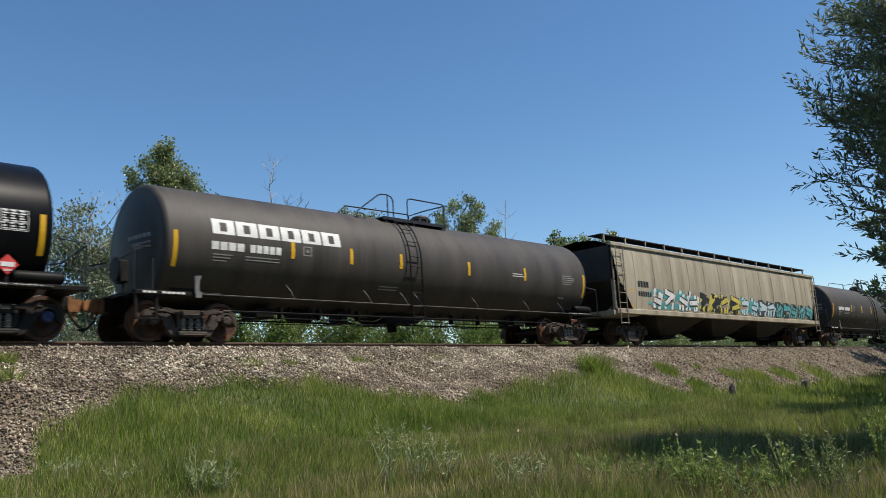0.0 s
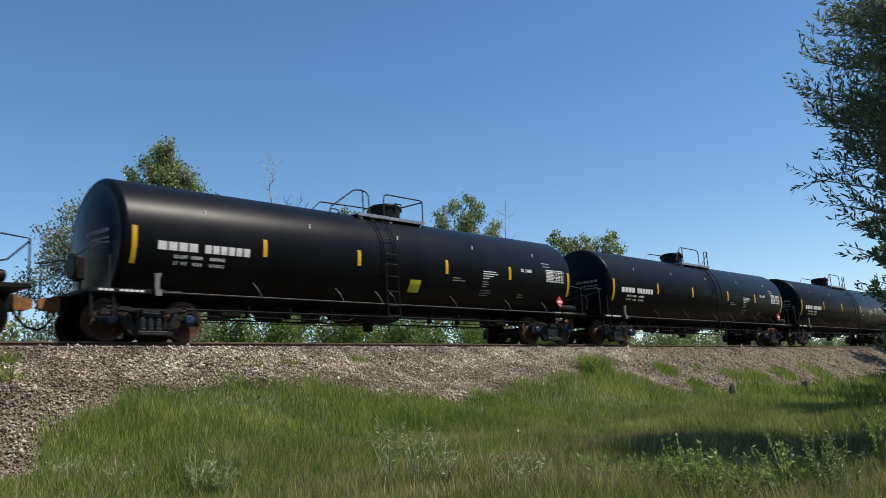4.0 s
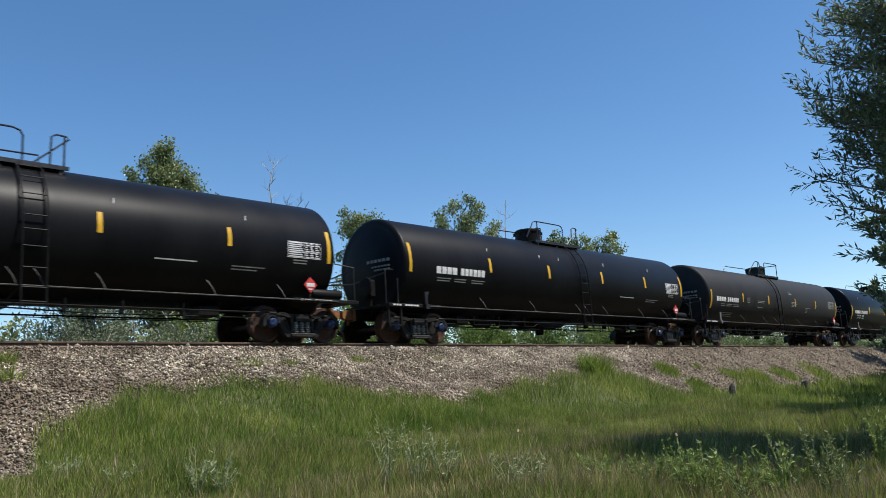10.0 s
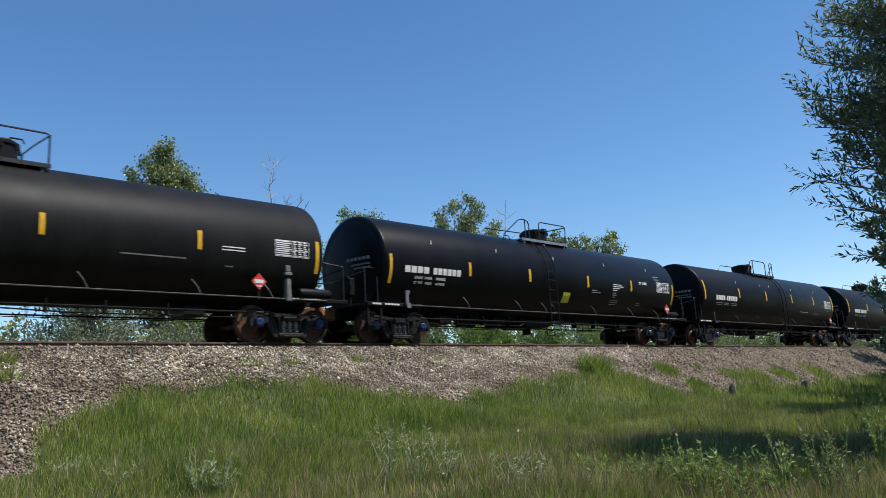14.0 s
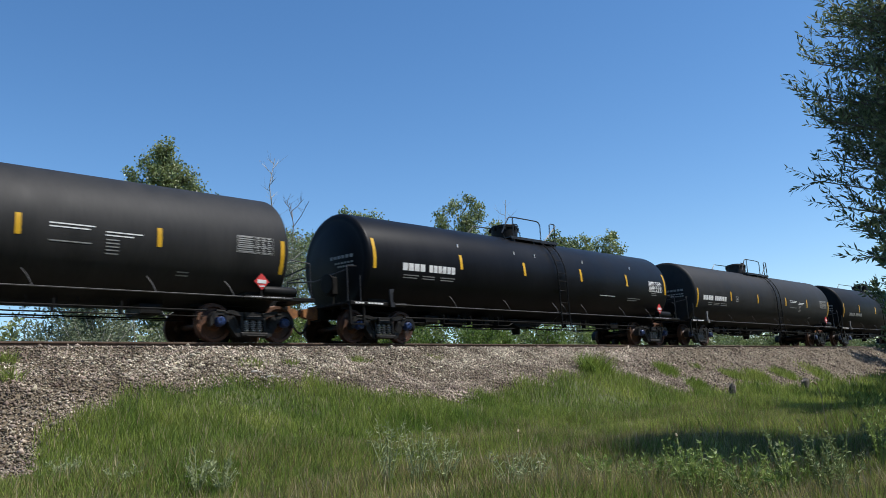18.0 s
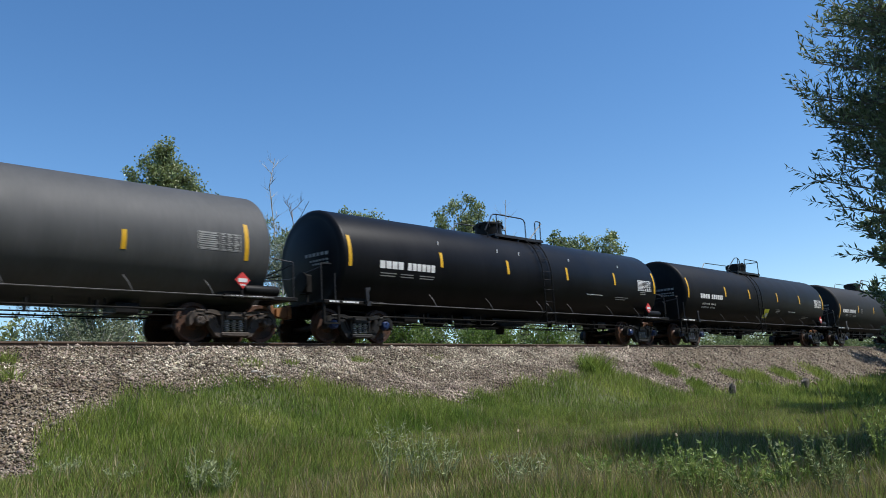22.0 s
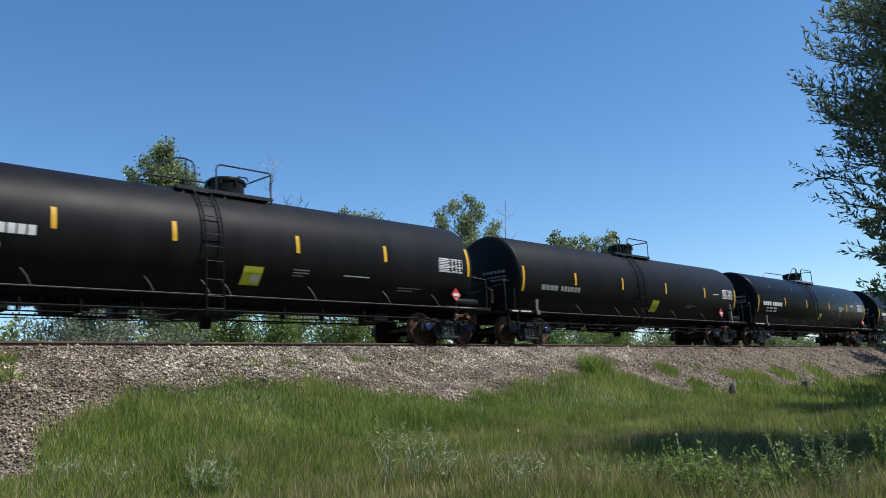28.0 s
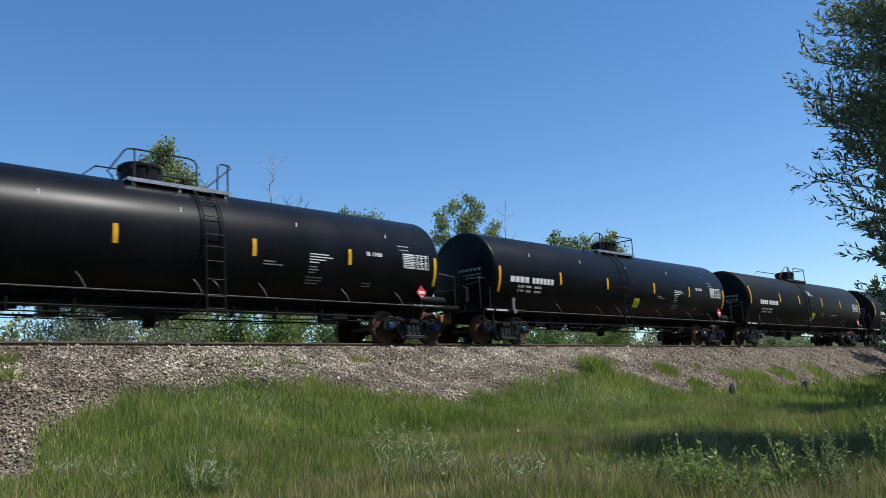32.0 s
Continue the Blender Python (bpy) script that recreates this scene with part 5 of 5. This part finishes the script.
def willow(label, base, profile, seed, leafcount, leaf=(0.12, 0.026), count=130, wands_each=9):
    """A willow: limbs that fill a crown whose radius follows the heights in the profile, each ending in wands set with narrow leaves."""
    rg, rn = random.Random(seed), np.random.default_rng(seed)
    bx, by = base
    bz = float(land(bx, by)) - 0.05
    zs, rs = [z - bz for z, r in profile], [r for z, r in profile]
    height = zs[-1]
    ob = thing("willow_tree", label, "willow", "willows beside the meadow", pose(bx, by, bz))
    trunk = [(0, 0, 0), (0.05, 0.02, height * 0.2), (-0.05, 0.1, height * 0.45), (0.08, 0.05, height * 0.7), (0, 0, height * 0.92)]
    part("trunk", Geo().tube(trunk, 0.2, 9, 0.03), BARK, ob, "", True)
    P, A = [], []
    wands = Geo()
    per = leafcount // (count * wands_each)
    for i in range(count):
        if i % 5 == 1:
            continue
        z = min(zs[-1], max(zs[0], zs[0] + (zs[-1] - zs[0]) * (i + rg.random()) / count + rg.gauss(0, 0.3)))
        r = float(np.interp(z, zs, rs)) * rg.uniform(0.62, 1.06)
        a = i * 2.39996 if i % 3 == 1 else radians(118 + rg.uniform(-62, 62))
        root = Vector((0, 0, max(0.5, z - 0.6 * r)))
        tip = Vector((math.cos(a) * r, math.sin(a) * r, z))
        mid = root.lerp(tip, 0.55) + Vector((0, 0, 0.12 * r))
        part("limb", Geo().tube([root, mid, tip], 0.03, 5, 0.008), BARK, ob)
        for k in range(wands_each):
            k = 0.2 + 0.8 * ((k + rg.random()) / wands_each) ** 0.8
            p = root.lerp(mid, k * 2) if k < 0.5 else mid.lerp(tip, k * 2 - 1)
            d = (tip - root).normalized() * 0.5 + Vector((rg.gauss(0, 0.5), rg.gauss(0, 0.5), rg.gauss(0.5, 0.4)))
            d.normalize()
            L = rg.uniform(0.35, 0.75)
            q = p + d * L
            wands.tube([p, p + d * L * 0.5 + Vector((0, 0, 0.02)), q], 0.006, 3, 0.003, caps=False)
            u = ((np.arange(per) + rn.random(per) * 0.6) / per)[:, None]
            P.append(np.array(p) + (np.array(q) - np.array(p)) * u)
            out = np.cross(np.array(d), rn.normal(0, 1, (per, 3)))
            out /= np.linalg.norm(out, axis=1)[:, None] + 1e-9
            A.append(np.array(d) * 1.5 + out * 1.3)
    tagged(part("brushwood", wands, BARK, ob), kind="stuff")
    V, F = fans(np.vstack(P), np.vstack(A), leaf[0], leaf[1], rn)
    part("crown", bulk("crown", V, F, WILLOWLEAF), None, ob)
    return ob


CROWN = [(-2.15, 2.0), (-0.64, 2.7), (0.87, 3.1), (2.16, 3.4), (3.17, 3.3), (4.23, 2.7), (4.9, 2.1), (5.5, 1.5), (5.9, 0.8)]
BIG = [(-2.0, 2.2), (0.0, 3.2), (3.0, 3.7), (6.0, 3.5), (8.5, 2.6), (10.5, 0.8)]
LOW = [(-2.2, 2.4), (-0.8, 3.2), (1.0, 3.4), (3.0, 2.9), (4.6, 1.9), (5.6, 0.7)]
NEAR_WILLOW = willow("tall willow with narrow dark green leaves beside the meadow", (14.9, -16.44), CROWN, 41, 128000, (0.13, 0.034), count=410, wands_each=22)
# willows added just outside the view, to shade the right of meadow and ballast
for i, (x, y, words, crown) in enumerate([(25.5, -14.0, "at the meadow's end", LOW), (31.0, -12.4, "below the embankment", LOW), (37.5, -11.0, "near the stumps", LOW), (44.5, -10.2, "beyond the meadow", LOW),
                                          (52.0, -9.4, "beside the ballast", BIG), (58.5, -8.8, "far along the track", BIG), (65.0, -8.2, "at the end of the row", BIG)]):
    willow("broad willow with narrow leaves " + words, (x, y), crown, 42 + i, 20000, (0.24, 0.09), 80)


# ------------------------------------------------------------------ meadow
def blades(x, y, height, width, rng, lean=0.26):
    """Upright blades of grass, each a narrow kite."""
    n = len(x)
    z = land(x, y) - 0.02
    h = height * rng.uniform(0.55, 1.25, n)
    a = rng.random(n) * 6.283
    w = width * rng.uniform(0.7, 1.3, n)
    dx, dy = np.cos(a), np.sin(a)
    lx, ly = rng.normal(0.04, lean, n) * h, rng.normal(0, lean, n) * h
    P = np.stack([x, y, z], -1)
    S = np.stack([dx * w / 2, dy * w / 2, 0 * w], -1)
    M = P + np.stack([lx * 0.3, ly * 0.3, h * 0.5], -1)
    T = P + np.stack([lx, ly, h], -1)
    V = np.stack([P, M + S, T, M - S], 1)
    return V.reshape(-1, 3), np.arange(n * 4).reshape(n, 4)


def meadow(count, x0, x1, y0, y1, height, width, seed, power=1.0, patch=0.0):
    rn = np.random.default_rng(seed)
    x = x0 + (x1 - x0) * rn.random(count) ** power
    y = y0 + (y1 - y0) * rn.random(count)
    keep = y < edge(x) + rn.normal(0, 0.12, count)
    if patch:
        keep &= np.sin(x * 1.7 + 1) * np.sin(y * 1.9) + 0.5 * np.sin(x * 4.1 + y * 3) > patch
    x, y = x[keep], y[keep]
    tall = 0.75 + 0.35 * np.sin(x * 0.8 + 1.3 * y) * np.sin(y * 1.1 - x * 0.4)
    return blades(x, y, height * tall, width, rn)


sets = [meadow(125000, 3, 16, -9.2, -3.2, 0.32, 0.011, 51), meadow(100000, 3.5, 14, -15.8, -8.5, 0.27, 0.0085, 52), meadow(70000, 14, 27, -13, -3.2, 0.38, 0.014, 57),
        meadow(36000, 24, 60, -12, -3.2, 0.5, 0.026, 53, 1.4)]
V, F, k = [], [], 0
for v, f in sets:
    V.append(v)
    F.append(f + k)
    k += len(v)
tagged(new("meadow_grass", bulk("meadow_grass", np.vstack(V), np.vstack(F), GRASS)), "tall green meadow grass below the embankment", "grass", kind="stuff")
v, f = meadow(76000, 2.5, 22, -16, -6.6, 0.37, 0.008, 55)
tagged(new("seeding_grass", bulk("seeding_grass", v, f, SEEDGRASS)), "olive seeding grass in the lower meadow", "grass", kind="stuff")
v, f = meadow(15000, 2, 26, -16, -4, 0.45, 0.008, 54)
tagged(new("dry_grass", bulk("dry_grass", v, f, DRYGRASS)), "dry straw stalks among the green grass", "grass", kind="stuff")


def tuft(x, y, r, h, seed):
    rn = np.random.default_rng(seed)
    n = 130 if r < 0.3 else 900
    v, f = blades(x + rn.normal(0, r if r < 0.3 else r * 0.62, n), y + rn.normal(0, r * 0.5, n), np.full(n, h), 0.012 if r < 0.3 else 0.02, rn, 0.5)
    v[:, 2] += 0.04
    return tagged(new("grass_tuft", bulk("grass_tuft", v, f, GRASS)), "small green grass tuft growing in the stones", "grass tuft", "tufts on the ballast", "stuff")


for i, (x, y, r, h) in enumerate([(9.6, -2.85, 0.2, 0.16), (10.6, -2.82, 0.12, 0.14), (12.6, -2.72, 0.14, 0.18), (15.4, -2.55, 0.2, 0.1), (25.1, -3.9, 0.35, 0.24), (25.3, -4.9, 0.35, 0.22),
                                  (29.4, -4.3, 0.5, 0.24), (30.8, -4.5, 0.45, 0.24), (33.0, -4.7, 0.5, 0.26), (28.0, -3.5, 0.2, 0.2), (4.8, -2.6, 0.1, 0.25), (4.6, -3.4, 0.12, 0.3), (20.9, -3.9, 0.4, 0.6), (37.1, -4.6, 0.8, 0.24)]):
    tuft(x, y, r, h, 400 + i)


def weed(label, x, y, h, seed, mat=SAGE, leaf=(0.075, 0.013), stems=11, per=22, spread=0.3):
    rg, rn = random.Random(seed), np.random.default_rng(seed)
    ob = thing("weed", label, "weed", "weeds in the meadow", pose(x, y, float(land(x, y)) - 0.02))
    pts, ax = [], []
    for i in range(stems):
        a = i * 2.4 + rg.random()
        tip = Vector((math.cos(a) * spread * rg.uniform(0.3, 1), math.sin(a) * spread * rg.uniform(0.3, 1), h * rg.uniform(0.6, 1.05)))
        part("stem", Geo().tube([(0, 0, 0), tip * 0.5 + Vector((0, 0, 0.1 * h)), tip], 0.007, 4, 0.003), mat, ob)
        f = rn.uniform(0.25, 1.02, per)[:, None]
        t = np.array(tip)
        pts.append(t * f + np.array([0, 0, 1]) * 0.2 * h * f * (1 - f))
        o = rn.normal(0, 1, (per, 3))
        o[:, 2] = np.abs(o[:, 2]) * 0.8
        ax.append(o)
    V, F = fans(np.vstack(pts), np.vstack(ax), leaf[0], leaf[1], rn, 0.2)
    part("leaves", bulk("leaves", V, F, mat), None, ob)
    return ob


for i, (x, y, h) in enumerate([(5.1, -8.6, 0.6), (5.35, -8.75, 0.5), (6.75, -10.2, 0.95), (6.95, -10.5, 0.85), (7.15, -10.75, 0.7), (7.3, -11.7, 0.5), (7.6, -11.75, 0.45), (4.3, -6.6, 0.35), (4.6, -7.6, 0.3)]):
    weed("silvery sage-like weed with narrow leaves", x, y, h, 500 + i)
for i, (x, y, h) in enumerate([(9.0, -12.6, 0.3), (8.2, -12.2, 0.4), (7.9, -12.7, 0.45), (7.9, -13.1, 0.6), (8.2, -13.3, 0.68), (8.0, -13.45, 0.7), (8.3, -13.6, 0.6), (7.7, -13.7, 0.66), (8.2, -13.95, 0.55), (7.7, -13.9, 0.6),
                               (8.4, -14.2, 0.62), (8.0, -14.5, 0.6), (10.9, -14.5, 1.0)]):
    weed("leafy green weed with broad pointed leaves", x, y, h, 520 + i, WEEDLEAF, (0.07, 0.018), 9, 26, 0.29)
for i, (x, y, h) in enumerate([(8.45, -14.35, 1.08), (8.6, -14.6, 0.95), (8.7, -14.8, 0.85), (8.1, -14.9, 0.72), (7.6, -14.3, 0.5), (8.0, -15.1, 0.7), (11.6, -14.2, 0.9)]):
    weed("slender grey-green weed with upright wands", x, y, h * 0.85, 560 + i, SAGEDARK, (0.06, 0.017), 7, 26, 0.22)


def seed_stalk(x, y, h, bend):
    base = float(land(x, y)) - 0.02
    ob = thing("grass_stalk", "tall dry straw stalk with a drooping seed head", "grass stalk", "weeds in the meadow", pose(x, y, base))
    part("stem", Geo().tube([(0, 0, 0), (0.02, 0, h * 0.55), (bend * 0.3, 0, h * 0.9), (bend * 0.5, 0.02, h)], 0.006, 5, 0.003), DRYGRASS, ob)
    part("seed_head", Geo().tube([(bend * 0.5, 0.02, h), (bend * 0.8, 0.04, h + 0.03), (bend * 1.2, 0.05, h + 0.02)], 0.014, 6, 0.004), DRYGRASS, ob)


seed_stalk(8.96, -14.62, 1.24, -0.14)
seed_stalk(8.3, -13.25, 0.72, 0.08)
seed_stalk(7.55, -11.6, 0.7, 0.1)


def stick(x, y, length, turn, r=0.02):
    g = Geo().tube([(-length / 2, 0, 0), (-length * 0.1, 0.02, 0.03), (length / 2, -0.01, 0.01)], r, 6, r * 0.5)
    ob = tagged(new("driftwood_stick", g.mesh("driftwood_stick", PALEBARK)), "short bleached stick lying on the ballast", "stick", "sticks on the ballast")
    ob.matrix_basis = pose(x, y, float(land(x, y)) + 0.085, 0, 6, turn)


stick(9.47, -3.24, 0.45, 20)
stick(9.73, -3.45, 0.35, -12)
stick(9.46, -3.44, 0.25, 40)


def stump(x, y, h, r, seed):
    rg = random.Random(seed)
    g = Geo().lathe([(0, r * 1.15), (h * 0.2, r * 1.05), (h * 0.4, r), (h * 0.6, r * 1.03), (h * 0.8, r * 0.97), (h * 0.95, r * 0.95), (h, r * 0.8)], "z", n=14)
    grain = [rg.uniform(0.86, 1.12) for _ in range(14)]
    top = [rg.uniform(-0.14, 0.03) for _ in range(14)]
    g.v = [(a * grain[k % 14] + rg.uniform(-0.008, 0.008), b * grain[k % 14] + rg.uniform(-0.008, 0.008), c + (top[k % 14] if c > h * 0.9 else 0)) for k, (a, b, c) in enumerate(g.v)]
    ob = tagged(new("wooden_stump", g.mesh("wooden_stump", OLDWOOD)), "short weathered grey wooden stump at the foot of the ballast", "stump", "stumps")
    ob.matrix_basis = pose(x, y, float(land(x, y)) - 0.05, 3, 2, 0)


stump(25.3, -6.0, 0.6, 0.11, 1)
stump(31.2, -6.1, 0.62, 0.15, 2)


# ------------------------------------------------------------------ movement
LAG_T = [0, 0.5, 1.5, 3.5, 6, 8.3, 9.5, 11, 12.5, 13.6, 14.5, 16.5, 17.5, 19, 21, 22, 23.5, 24.5, 25, 25.5, 27.5, 29, 30, 32]
LAG_X = [0.1, 0.03, 0, -0.04, -0.08, -0.19, -0.1, 0.03, 0.19, 0.22, 0.05, -0.25, -0.12, -0.11, 0.06, 0.13, 0.13, 0.24, -0.2, -0.32, -0.34, -0.13, 0.12, 0.17]


def along(t):
    """How far the train has rolled at t seconds, counted from half time, with the slack that runs in and out of it."""
    q = (t - 16) / 16
    return 218.82 * q - 0.64 * q * q - 0.453 * q ** 3 + float(np.interp(t, LAG_T, LAG_X))


SWAY = [(0, 0), (6, 0), (10, -1), (14, -3), (16.5, -6), (18, -4), (19, 0), (21, -1), (22.5, -3), (23.5, 3), (25, -3), (27.5, 8), (28, 9), (29, -4), (30, -1), (31, -7), (32, 0)]


def motions():
    stand = NEAR_WILLOW.matrix_basis.translation.copy()
    walk(NEAR_WILLOW, [(t, pose(*stand, 0.07 * a, 0, 0)) for t, a in SWAY])
    for car, place in CARS:
        walk(car, [(k / 2, pose(place + along(k / 2), 0, 0)) for k in range(65)])
        seen = [k for k in range(0, 961) if -26 < place + along(k / 30) < 74]
        for truck in car.children:
            if not truck.name.startswith("truck"):
                continue
            for w in truck.children:
                if w.name.startswith("wheelset"):
                    x = w.matrix_basis.translation.x
                    ks = sorted({0, 960, *seen})
                    turn = lambda k: math.degrees(along(min(max(k, seen[0]), seen[-1]) / 30) / WHEEL_R) if seen else 0
                    walk(w, [(k / 30, pose(x, 0, WHEEL_R, 0, turn(k) % 360, 0)) for k in ks])


motions()
